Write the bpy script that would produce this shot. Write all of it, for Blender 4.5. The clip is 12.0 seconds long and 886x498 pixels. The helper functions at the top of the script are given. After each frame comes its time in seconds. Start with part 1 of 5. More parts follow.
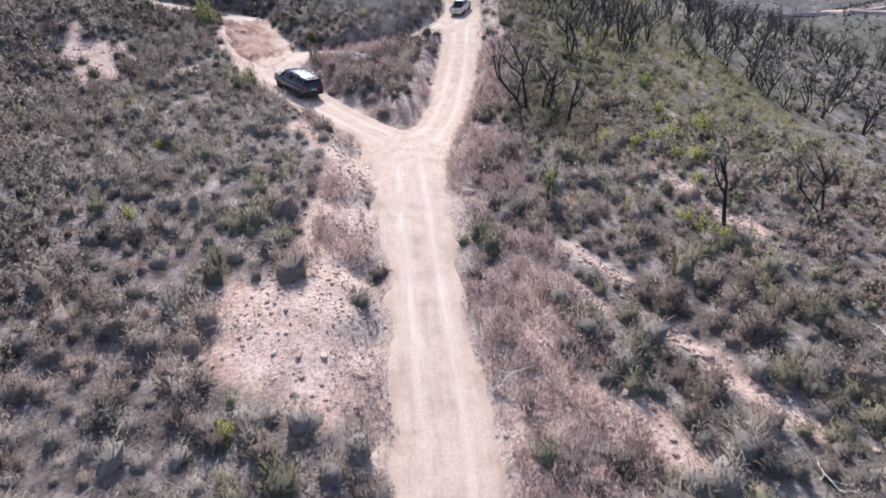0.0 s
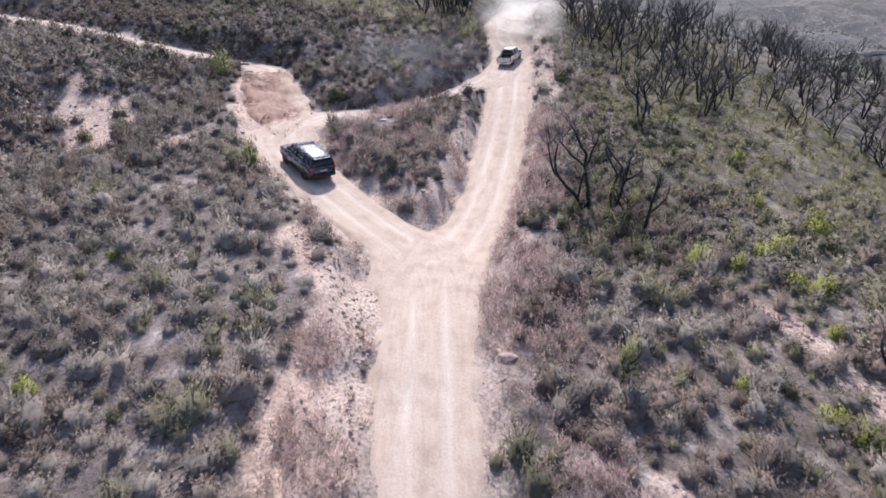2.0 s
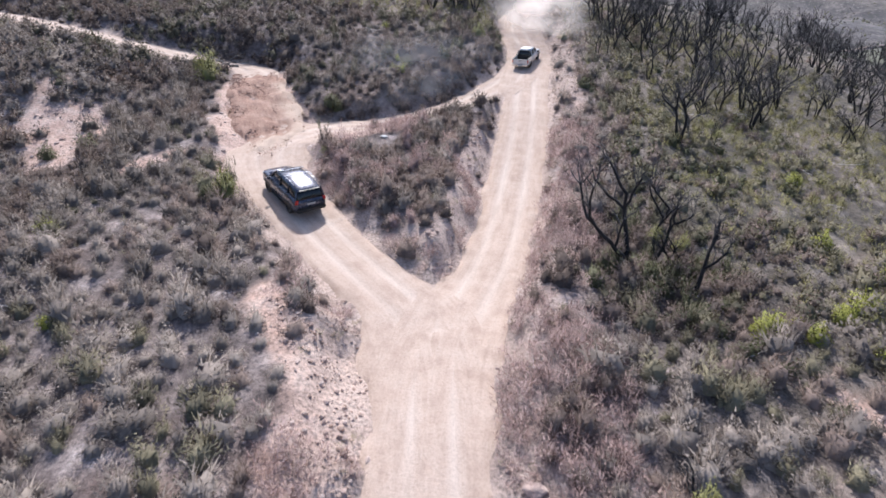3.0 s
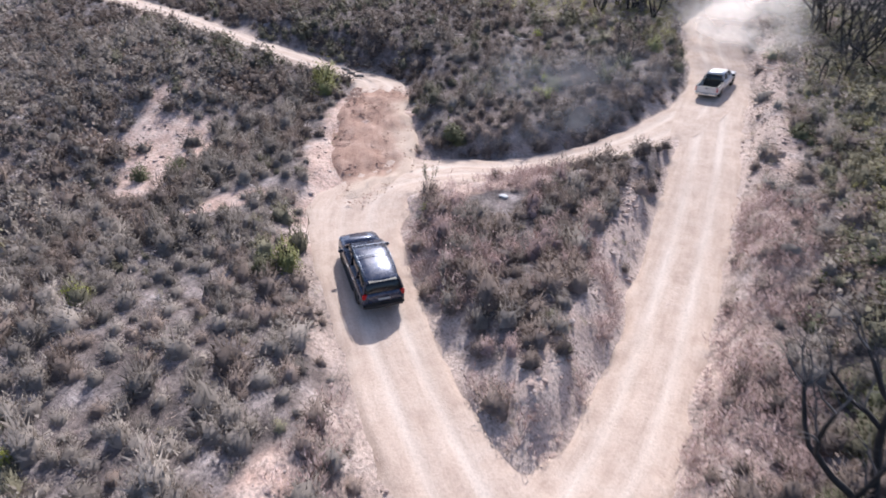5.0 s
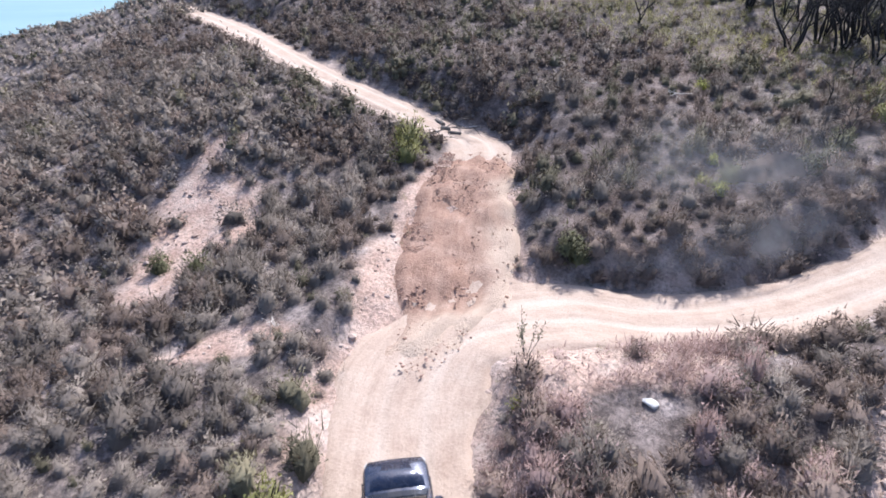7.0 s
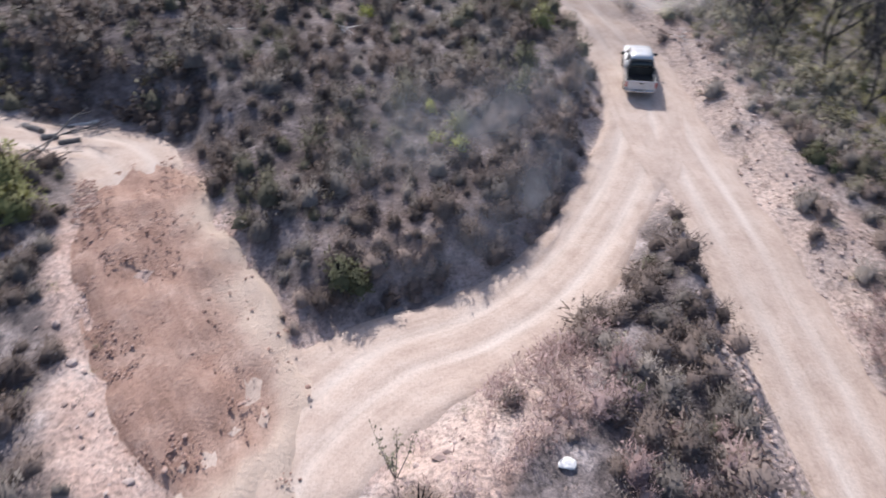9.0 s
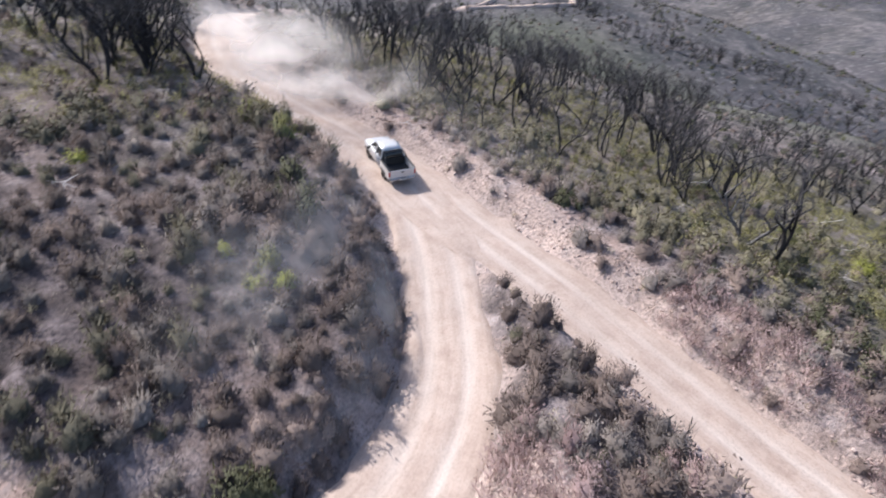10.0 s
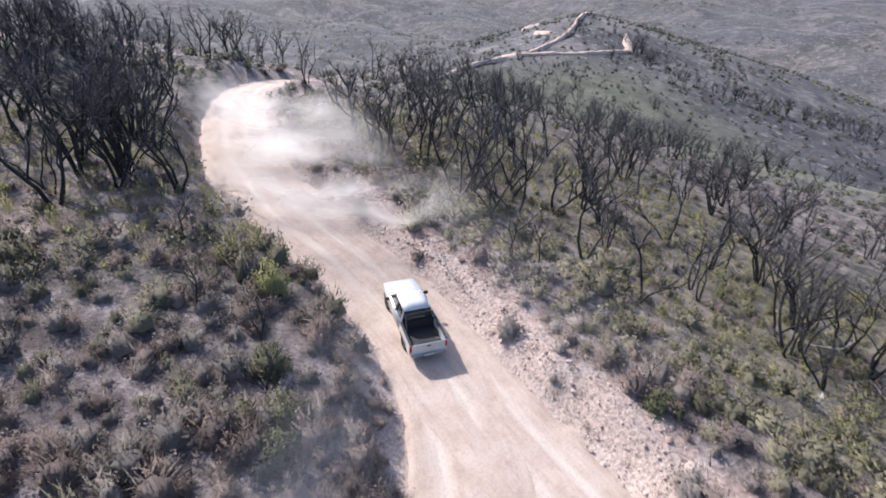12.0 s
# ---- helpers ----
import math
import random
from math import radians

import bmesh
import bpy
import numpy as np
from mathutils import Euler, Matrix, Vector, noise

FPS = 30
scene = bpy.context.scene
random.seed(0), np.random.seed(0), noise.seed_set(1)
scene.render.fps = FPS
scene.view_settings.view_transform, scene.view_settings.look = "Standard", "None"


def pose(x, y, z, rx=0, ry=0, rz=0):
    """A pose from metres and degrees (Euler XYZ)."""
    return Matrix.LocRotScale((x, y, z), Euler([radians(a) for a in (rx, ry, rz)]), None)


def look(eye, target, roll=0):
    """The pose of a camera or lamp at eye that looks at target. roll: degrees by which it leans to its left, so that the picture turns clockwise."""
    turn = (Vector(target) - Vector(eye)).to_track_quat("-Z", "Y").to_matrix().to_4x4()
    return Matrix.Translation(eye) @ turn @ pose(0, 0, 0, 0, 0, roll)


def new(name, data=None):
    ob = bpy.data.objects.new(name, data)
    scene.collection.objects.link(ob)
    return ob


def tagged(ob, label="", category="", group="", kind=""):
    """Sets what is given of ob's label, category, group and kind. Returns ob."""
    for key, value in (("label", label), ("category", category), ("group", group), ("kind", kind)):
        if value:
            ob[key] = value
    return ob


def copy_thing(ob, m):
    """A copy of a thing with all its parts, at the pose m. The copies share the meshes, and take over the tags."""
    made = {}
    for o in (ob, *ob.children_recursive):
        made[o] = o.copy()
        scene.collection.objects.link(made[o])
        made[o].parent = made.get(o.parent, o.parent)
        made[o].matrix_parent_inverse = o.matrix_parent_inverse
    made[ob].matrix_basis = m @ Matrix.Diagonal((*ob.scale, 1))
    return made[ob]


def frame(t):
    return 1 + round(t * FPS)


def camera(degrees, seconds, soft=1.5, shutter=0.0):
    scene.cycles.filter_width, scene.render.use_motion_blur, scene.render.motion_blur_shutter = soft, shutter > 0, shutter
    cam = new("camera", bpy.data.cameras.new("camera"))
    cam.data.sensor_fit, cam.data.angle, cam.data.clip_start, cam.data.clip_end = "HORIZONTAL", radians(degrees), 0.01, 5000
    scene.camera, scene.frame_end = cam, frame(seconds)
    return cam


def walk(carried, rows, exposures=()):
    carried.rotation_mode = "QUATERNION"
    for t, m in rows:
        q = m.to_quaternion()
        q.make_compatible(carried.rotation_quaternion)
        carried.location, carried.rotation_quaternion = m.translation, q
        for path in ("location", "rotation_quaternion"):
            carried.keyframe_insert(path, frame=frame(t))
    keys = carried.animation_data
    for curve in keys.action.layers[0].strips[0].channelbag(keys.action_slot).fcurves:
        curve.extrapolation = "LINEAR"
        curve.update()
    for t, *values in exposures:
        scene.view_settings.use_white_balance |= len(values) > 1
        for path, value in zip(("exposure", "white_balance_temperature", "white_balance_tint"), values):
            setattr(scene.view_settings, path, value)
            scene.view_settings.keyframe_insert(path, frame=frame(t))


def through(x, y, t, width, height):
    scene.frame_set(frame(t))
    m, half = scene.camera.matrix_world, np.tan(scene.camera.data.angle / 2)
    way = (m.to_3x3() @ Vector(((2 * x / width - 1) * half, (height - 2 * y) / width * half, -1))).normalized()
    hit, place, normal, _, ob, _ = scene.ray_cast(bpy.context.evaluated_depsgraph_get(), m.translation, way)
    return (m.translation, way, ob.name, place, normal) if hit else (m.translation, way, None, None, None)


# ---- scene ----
# ---------------------------------------------------------------- camera
cam = camera(76.1, 12.0, soft=1.7, shutter=0.25)
METRES, EYE, TILT, LEAN, TURN = 78.0, 18.2, -26.0, 0.0, 0.0
ROWS = [
    (0.0, 0.0, 0.0, 0.0, -0.0, 0.0, 0.0),
    (0.5, 0.0085, 0.0272, 0.0207, 2.48, 1.17, -1.28),
    (1.0, 0.0111, 0.0576, 0.0423, 3.67, 1.9, -1.87),
    (1.5, 0.0103, 0.0935, 0.0679, 4.24, 2.3, -2.17),
    (2.0, 0.0064, 0.1304, 0.0919, 4.33, 2.18, -2.22),
    (2.5, 0.0022, 0.1698, 0.1172, 4.53, 1.6, -2.31),
    (4.5, -0.006, 0.302, 0.2039, 13.69, -1.45, -6.64),
    (5.0, -0.0091, 0.3364, 0.2245, 19.72, -2.05, -9.57),
    (5.5, -0.0196, 0.3736, 0.2476, 25.87, -2.25, -12.41),
    (6.0, -0.0373, 0.4069, 0.267, 29.1, -1.31, -13.78),
    (6.5, -0.0601, 0.4447, 0.2904, 31.26, -1.69, -14.64),
    (8.5, -0.1425, 0.5504, 0.36, 11.06, -9.98, -5.18),
    (9.0, -0.1709, 0.5582, 0.3684, -6.02, -9.53, 3.07),
    (9.5, -0.2081, 0.5775, 0.3825, -24.47, -8.71, 11.53),
    (10.0, -0.2368, 0.6098, 0.4056, -39.65, -8.24, 17.44),
    (10.5, -0.2426, 0.6481, 0.4326, -50.05, -8.3, 20.6),
    (11.0, -0.2209, 0.6732, 0.4534, -50.87, -8.57, 20.73),
    (11.5, -0.1801, 0.6855, 0.4673, -42.88, -5.75, 18.22),
    (12.0, -0.1364, 0.6975, 0.4816, -35.1, -3.76, 15.43),
]
walk(cam, [(t, pose(0, 0, EYE, TILT, LEAN, TURN) @ pose(METRES * x, METRES * y, METRES * z, 90 + pitch, roll, yaw)) for t, x, y, z, yaw, pitch, roll in ROWS],
     exposures=((0.0, 0.72, 6110, 13), (4.5, 0.65, 6110, 13), (6.5, 0.89, 6110, 13), (8.5, 0.68, 6110, 13), (9.0, 0.53, 6110, 13), (10.0, 0.70, 6110, 13), (11.0, 0.76, 6080, 12), (12.0, 0.86, 6050, 12)))

# ---------------------------------------------------------------- light
SUN_AZ, SUN_EL = -12.0, 47.0          # degrees, clockwise from +y; height
world = bpy.data.worlds.new("sky")
scene.world = world
world.use_nodes = True
wn, wl = world.node_tree.nodes, world.node_tree.links
sky = wn.new("ShaderNodeTexSky")
sky.sky_type, sky.sun_disc = "NISHITA", False
sky.sun_elevation, sky.sun_rotation = radians(SUN_EL), radians(SUN_AZ)
sky.dust_density, sky.air_density, sky.ozone_density = 2.0, 0.8, 1.0
wn["Background"].inputs[1].default_value = 0.13
wl.new(sky.outputs[0], wn["Background"].inputs[0])
sun_data = bpy.data.lights.new("sun", "SUN")
sun_data.energy, sun_data.angle, sun_data.color = 3.6, radians(0.6), (1.0, 0.955, 0.89)
sun = new("sun", sun_data)
az, el = radians(SUN_AZ), radians(SUN_EL)
sun.matrix_world = look((0, 0, 200), (-200 * math.sin(az) * math.cos(el), -200 * math.cos(az) * math.cos(el), 200 - 200 * math.sin(el)))

# ---------------------------------------------------------------- materials
def material(name, rough=0.9, metal=0.0, color=(0.5, 0.5, 0.5)):
    m = bpy.data.materials.new(name)
    m.use_nodes = True
    b = m.node_tree.nodes["Principled BSDF"]
    b.inputs["Base Color"].default_value = (*color, 1)
    b.inputs["Roughness"].default_value = rough
    b.inputs["Metallic"].default_value = metal
    return m, m.node_tree.nodes, m.node_tree.links, b


def noise_node(n, l, scale, detail=4.0, rough=0.6, coord=None):
    t = n.new("ShaderNodeTexNoise")
    t.inputs["Scale"].default_value, t.inputs["Detail"].default_value, t.inputs["Roughness"].default_value = scale, detail, rough
    if coord is None:
        coord = n.new("ShaderNodeTexCoord").outputs["Object"]
    l.new(coord, t.inputs["Vector"])
    return t.outputs["Fac"]


def ramp_node(n, l, fac, stops):
    r = n.new("ShaderNodeValToRGB")
    while len(r.color_ramp.elements) < len(stops):
        r.color_ramp.elements.new(0.5)
    for e, (p, c) in zip(r.color_ramp.elements, stops):
        e.position, e.color = p, (*c, 1) if len(c) == 3 else c
    l.new(fac, r.inputs[0])
    return r.outputs[0]


def mix_node(n, l, fac, a, b, mode="MIX"):
    m = n.new("ShaderNodeMix")
    m.data_type, m.blend_type = "RGBA", mode
    for sock, v in ((m.inputs[0], fac), (m.inputs[6], a), (m.inputs[7], b)):
        if isinstance(v, bpy.types.NodeSocket):
            l.new(v, sock)
        else:
            sock.default_value = v if isinstance(v, (int, float)) else (*v, 1)
    return m.outputs[2]


def math_node(n, l, op, a, b):
    m = n.new("ShaderNodeMath")
    m.operation, m.use_clamp = op, True
    for sock, v in zip(m.inputs, (a, b)):
        if isinstance(v, bpy.types.NodeSocket):
            l.new(v, sock)
        else:
            sock.default_value = v
    return m.outputs[0]


def bump_node(n, l, b, height, strength, dist):
    k = n.new("ShaderNodeBump")
    k.inputs["Strength"].default_value, k.inputs["Distance"].default_value = strength, dist
    l.new(height, k.inputs["Height"])
    l.new(k.outputs[0], b.inputs["Normal"])


def attr_node(n, name):
    a = n.new("ShaderNodeAttribute")
    a.attribute_name = name
    return a.outputs["Fac"]


def make_ground():
    m, n, l, b = material("hillside_soil", 0.95)
    c = n.new("ShaderNodeTexCoord").outputs["Object"]
    big, mid, fine = noise_node(n, l, 0.09, 4, 0.6, c), noise_node(n, l, 0.7, 6, 0.65, c), noise_node(n, l, 6.0, 5, 0.7, c)
    litter = ramp_node(n, l, mid, [(0.32, (0.075, 0.060, 0.058)), (0.46, (0.15, 0.122, 0.116)), (0.58, (0.29, 0.242, 0.230)), (0.72, (0.50, 0.43, 0.41))])
    soil = ramp_node(n, l, mid, [(0.30, (0.42, 0.282, 0.228)), (0.50, (0.55, 0.400, 0.337)), (0.70, (0.655, 0.525, 0.460))])
    green = ramp_node(n, l, mid, [(0.30, (0.052, 0.049, 0.030)), (0.55, (0.120, 0.112, 0.068)), (0.75, (0.25, 0.222, 0.165))])
    near = mix_node(n, l, math_node(n, l, "MULTIPLY", attr_node(n, "grass"), 0.85), litter, green)
    # burnt earth; below the charred tree pair it also carries their painted shade
    ash_shade = ramp_node(n, l, mid, [(0.34, (0.038, 0.027, 0.027)), (0.49, (0.082, 0.061, 0.060)), (0.63, (0.165, 0.130, 0.130)), (0.78, (0.37, 0.31, 0.305))])
    near = mix_node(n, l, attr_node(n, "ash_shade"), near, ash_shade)
    bare = math_node(n, l, "ADD", attr_node(n, "bare"), math_node(n, l, "MULTIPLY", math_node(n, l, "SUBTRACT", big, 0.56), 1.6))
    soil = mix_node(n, l, math_node(n, l, "MULTIPLY", attr_node(n, "dusty"), 0.7), soil, (0.53, 0.425, 0.365))
    col = mix_node(n, l, bare, near, soil)
    speck = ramp_node(n, l, fine, [(0.36, (0.55, 0.55, 0.55)), (0.50, (0.95, 0.95, 0.95)), (0.68, (1.25, 1.22, 1.2))])
    col = mix_node(n, l, 1.0, col, speck, "MULTIPLY")
    # far ground mixed to a flat grey: distance haze put into the colour
    far = ramp_node(n, l, noise_node(n, l, 0.022, 10, 0.72, c), [(0.36, (0.040, 0.038, 0.040)), (0.50, (0.072, 0.067, 0.070)), (0.60, (0.108, 0.098, 0.100)), (0.74, (0.21, 0.185, 0.182))])
    wide = ramp_node(n, l, noise_node(n, l, 0.007, 3, 0.6, c), [(0.40, (0.95, 0.93, 1.0)), (0.60, (1.1, 1.05, 0.95))])
    far = mix_node(n, l, 1.0, far, wide, "MULTIPLY")
    scrub = ramp_node(n, l, noise_node(n, l, 0.16, 4, 0.75, c), [(0.47, (0, 0, 0)), (0.56, (1, 1, 1))])
    thick = ramp_node(n, l, noise_node(n, l, 0.03, 4, 0.6, c), [(0.36, (0.25, 0.25, 0.25)), (0.60, (1, 1, 1))])
    far = mix_node(n, l, math_node(n, l, "MULTIPLY", scrub, thick), far, (0.038, 0.040, 0.042))
    rock = ramp_node(n, l, noise_node(n, l, 0.3, 3, 0.75, c), [(0.56, (0, 0, 0)), (0.66, (0.75, 0.75, 0.75))])
    far = mix_node(n, l, rock, far, (0.30, 0.27, 0.265))
    gully, brush = noise_node(n, l, 0.011, 4, 0.55, c), noise_node(n, l, 0.019, 5, 0.6, c)
    broken = ramp_node(n, l, noise_node(n, l, 0.11, 6, 0.75, c), [(0.42, (0, 0, 0)), (0.60, (1, 1, 1))])
    far = mix_node(n, l, math_node(n, l, "MULTIPLY", ramp_node(n, l, gully, [(0.44, (0, 0, 0)), (0.495, (1, 1, 1)), (0.55, (0, 0, 0))]), broken), far, (0.185, 0.160, 0.152))
    far = mix_node(n, l, math_node(n, l, "MULTIPLY", ramp_node(n, l, brush, [(0.45, (0, 0, 0)), (0.50, (0.8, 0.8, 0.8)), (0.54, (0, 0, 0))]), broken), far, (0.034, 0.036, 0.032))
    moss = ramp_node(n, l, noise_node(n, l, 0.09, 7, 0.72, c), [(0.34, (0.045, 0.049, 0.034)), (0.50, (0.105, 0.107, 0.074)), (0.66, (0.165, 0.157, 0.117)), (0.80, (0.28, 0.25, 0.215))])
    far = mix_node(n, l, math_node(n, l, "MULTIPLY", attr_node(n, "moss"), 1.0), far, moss)
    col = mix_node(n, l, attr_node(n, "far"), col, far)
    l.new(col, b.inputs["Base Color"])
    bump_node(n, l, b, math_node(n, l, "ADD", math_node(n, l, "MULTIPLY", mid, 0.6), math_node(n, l, "MULTIPLY", fine, 0.4)), 0.9, 0.25)
    return m


def make_road(name, tones, stone=0.4, dusted=None, rough=0.6):
    m, n, l, b = material(name, 0.97)
    c = n.new("ShaderNodeTexCoord").outputs["Object"]
    mid, fine, big = noise_node(n, l, 0.9, 5, 0.6, c), noise_node(n, l, 9.0, 5, 0.7, c), noise_node(n, l, 0.18, 3, 0.5, c)
    col = ramp_node(n, l, mid, [(0.28, tones[0]), (0.5, tones[1]), (0.72, tones[2])])
    lane = n.new("ShaderNodeCombineXYZ")
    across, run = n.new("ShaderNodeAttribute"), n.new("ShaderNodeAttribute")
    across.attribute_name, run.attribute_name = "across", "run"
    l.new(across.outputs["Fac"], lane.inputs[0])
    l.new(run.outputs["Fac"], lane.inputs[1])
    streak = noise_node(n, l, 1.0, 5, 0.65, lane.outputs[0])
    col = mix_node(n, l, math_node(n, l, "MULTIPLY", attr_node(n, "worn"), 0.8), col, tones[3])
    col = mix_node(n, l, rough, col, mix_node(n, l, 1.0, col, ramp_node(n, l, streak, [(0.30, (0.70, 0.66, 0.63)), (0.5, (0.97, 0.96, 0.96)), (0.68, (1.12, 1.13, 1.14))]), "MULTIPLY"))
    col = mix_node(n, l, math_node(n, l, "MULTIPLY", big, 0.5), col, tones[1])
    speck = ramp_node(n, l, fine, [(0.34, (0.72, 0.70, 0.69)), (0.5, (0.98, 0.98, 0.98)), (0.70, (1.1, 1.09, 1.08))])
    col = mix_node(n, l, stone, col, mix_node(n, l, 1.0, col, speck, "MULTIPLY"))
    if dusted:
        k = math_node(n, l, "ADD", attr_node(n, "dusted"), math_node(n, l, "MULTIPLY", math_node(n, l, "SUBTRACT", mid, 0.45), 1.2))
        col = mix_node(n, l, math_node(n, l, "MULTIPLY", k, attr_node(n, "dusted")), col, dusted)
    l.new(col, b.inputs["Base Color"])
    bump_node(n, l, b, math_node(n, l, "ADD", math_node(n, l, "MULTIPLY", mid, 0.5), math_node(n, l, "MULTIPLY", fine, 0.5)), rough, 0.2 * rough)
    return m


def make_plant(name, dark, pale, rough=0.9, through=0.24):
    """Foliage of many small leaves: tint runs from plant to plant, the island from leaf to leaf."""
    m, n, l, b = material(name, rough)
    geo = n.new("ShaderNodeNewGeometry").outputs["Random Per Island"]
    k = math_node(n, l, "ADD", math_node(n, l, "MULTIPLY", attr_node(n, "tint"), 0.74), math_node(n, l, "MULTIPLY", geo, 0.26))
    col = mix_node(n, l, k, dark, pale)
    l.new(col, b.inputs["Base Color"])
    thin, both = n.new("ShaderNodeBsdfTranslucent"), n.new("ShaderNodeMixShader")
    l.new(col, thin.inputs["Color"])
    both.inputs[0].default_value = through
    l.new(b.outputs[0], both.inputs[1])
    l.new(thin.outputs[0], both.inputs[2])
    l.new(both.outputs[0], n["Material Output"].inputs["Surface"])
    return m


def make_bark(name="charred_bark", tones=((0.008, 0.007, 0.008), (0.022, 0.019, 0.020), (0.075, 0.068, 0.068))):
    m, n, l, b = material(name, 0.85)
    c = n.new("ShaderNodeTexCoord").outputs["Object"]
    l.new(ramp_node(n, l, noise_node(n, l, 3.0, 5, 0.7, c), [(0.35, tones[0]), (0.58, tones[1]), (0.78, tones[2])]), b.inputs["Base Color"])
    bump_node(n, l, b, noise_node(n, l, 14.0, 3, 0.6, c), 0.8, 0.03)
    return m


def make_stone(name, tones):
    m, n, l, b = material(name, 0.9)
    k = math_node(n, l, "ADD", math_node(n, l, "MULTIPLY", n.new("ShaderNodeNewGeometry").outputs["Random Per Island"], 0.7), math_node(n, l, "MULTIPLY", noise_node(n, l, 5.0), 0.3))
    l.new(ramp_node(n, l, k, [(0.1, tones[0]), (0.5, tones[1]), (0.9, tones[2])]), b.inputs["Base Color"])
    return m


def make_paint(name, color, dust, rough=0.25, metal=0.3, coat=0.6):
    """Car paint under a film of road dust."""
    m, n, l, b = material(name, rough, metal)
    c = n.new("ShaderNodeTexCoord").outputs["Object"]
    f = ramp_node(n, l, noise_node(n, l, 3.5, 5, 0.65, c), [(0.35, (0, 0, 0)), (0.75, (dust, dust, dust))])
    l.new(mix_node(n, l, f, color, (0.45, 0.38, 0.32)), b.inputs["Base Color"])
    rr = n.new("ShaderNodeMapRange")
    rr.inputs["To Min"].default_value, rr.inputs["To Max"].default_value = rough, 0.75
    l.new(f, rr.inputs["Value"])
    l.new(rr.outputs[0], b.inputs["Roughness"])
    b.inputs["Coat Weight"].default_value = coat
    b.inputs["Coat Roughness"].default_value = 0.12
    return m


GROUND = make_ground()
ROAD = make_road("dusty_track", ((0.40, 0.297, 0.237), (0.505, 0.394, 0.325), (0.57, 0.468, 0.398), (0.67, 0.588, 0.52)), 0.55)
RAMP = make_road("reddish_fill", ((0.225, 0.130, 0.096), (0.38, 0.240, 0.183), (0.54, 0.390, 0.315), (0.43, 0.288, 0.224)), 1.0, (0.55, 0.43, 0.345), 0.85)
GREY_LEAF = make_plant("grey_twigs", (0.10, 0.083, 0.073), (0.46, 0.396, 0.350))
BROWN_LEAF = make_plant("brown_twigs", (0.085, 0.063, 0.054), (0.40, 0.310, 0.266))
OLIVE_LEAF = make_plant("olive_leaves", (0.075, 0.067, 0.045), (0.34, 0.305, 0.205), 0.9, 0.15)
# muted copy of the shrub colours: the dulling of distance put into them
MUTED_LEAF = make_plant("muted_scrub", (0.045, 0.043, 0.040), (0.21, 0.20, 0.18))
RED_GRASS = make_plant("reddish_dry_grass", (0.25, 0.165, 0.155), (0.55, 0.415, 0.395))
GREEN_LEAF = make_plant("yellow_green_leaves", (0.15, 0.17, 0.025), (0.42, 0.43, 0.09), 0.7)
MEADOW_LEAF = make_plant("meadow_grass", (0.125, 0.117, 0.040), (0.35, 0.322, 0.128), 0.8, 0.10)
FRESH_LEAF = make_plant("fresh_green_leaves", (0.088, 0.092, 0.030), (0.29, 0.285, 0.10), 0.7)
DARK_LEAF = make_plant("dark_green_leaves", (0.040, 0.047, 0.022), (0.155, 0.152, 0.07), 0.7)
GRASS_LEAF = make_plant("dry_grass", (0.22, 0.19, 0.11), (0.50, 0.44, 0.30))
BARK = make_bark()
GREY_BARK = make_bark("grey_bark", ((0.06, 0.055, 0.055), (0.16, 0.15, 0.145), (0.30, 0.285, 0.275)))
BLEACHED = make_stone("bleached_wood", ((0.40, 0.36, 0.32), (0.55, 0.51, 0.47), (0.68, 0.64, 0.6)))
STONE = make_stone("pale_stone", ((0.30, 0.215, 0.182), (0.42, 0.318, 0.278), (0.54, 0.440, 0.395)))
WHITE_STONE = make_stone("white_stone", ((0.6, 0.58, 0.55), (0.7, 0.68, 0.65), (0.78, 0.76, 0.74)))
EARTH = make_stone("crumbled_earth", ((0.27, 0.185, 0.145), (0.40, 0.29, 0.235), (0.52, 0.405, 0.34)))
CLOD = make_stone("red_clods", ((0.22, 0.13, 0.10), (0.34, 0.21, 0.165), (0.48, 0.335, 0.275)))

# ---------------------------------------------------------------- the lie of the land
def lattice(ix, iy, seed):
    v = np.sin(ix * 127.1 + iy * 311.7 + seed * 74.7) * 43758.5453
    return v - np.floor(v)


def vnoise(x, y, size, seed):
    """Smooth noise between -1 and 1 on a lattice of that size in metres."""
    u, v = x / size, y / size
    iu, iv = np.floor(u), np.floor(v)
    fu, fv = u - iu, v - iv
    fu, fv = fu * fu * (3 - 2 * fu), fv * fv * (3 - 2 * fv)
    a, b = lattice(iu, iv, seed), lattice(iu + 1, iv, seed)
    c, d = lattice(iu, iv + 1, seed), lattice(iu + 1, iv + 1, seed)
    return 2 * ((a * (1 - fu) + b * fu) * (1 - fv) + (c * (1 - fu) + d * fu) * fv) - 1


def smooth(v, a, b):
    k = np.clip((v - a) / (b - a), 0, 1)
    return k * k * (3 - 2 * k)


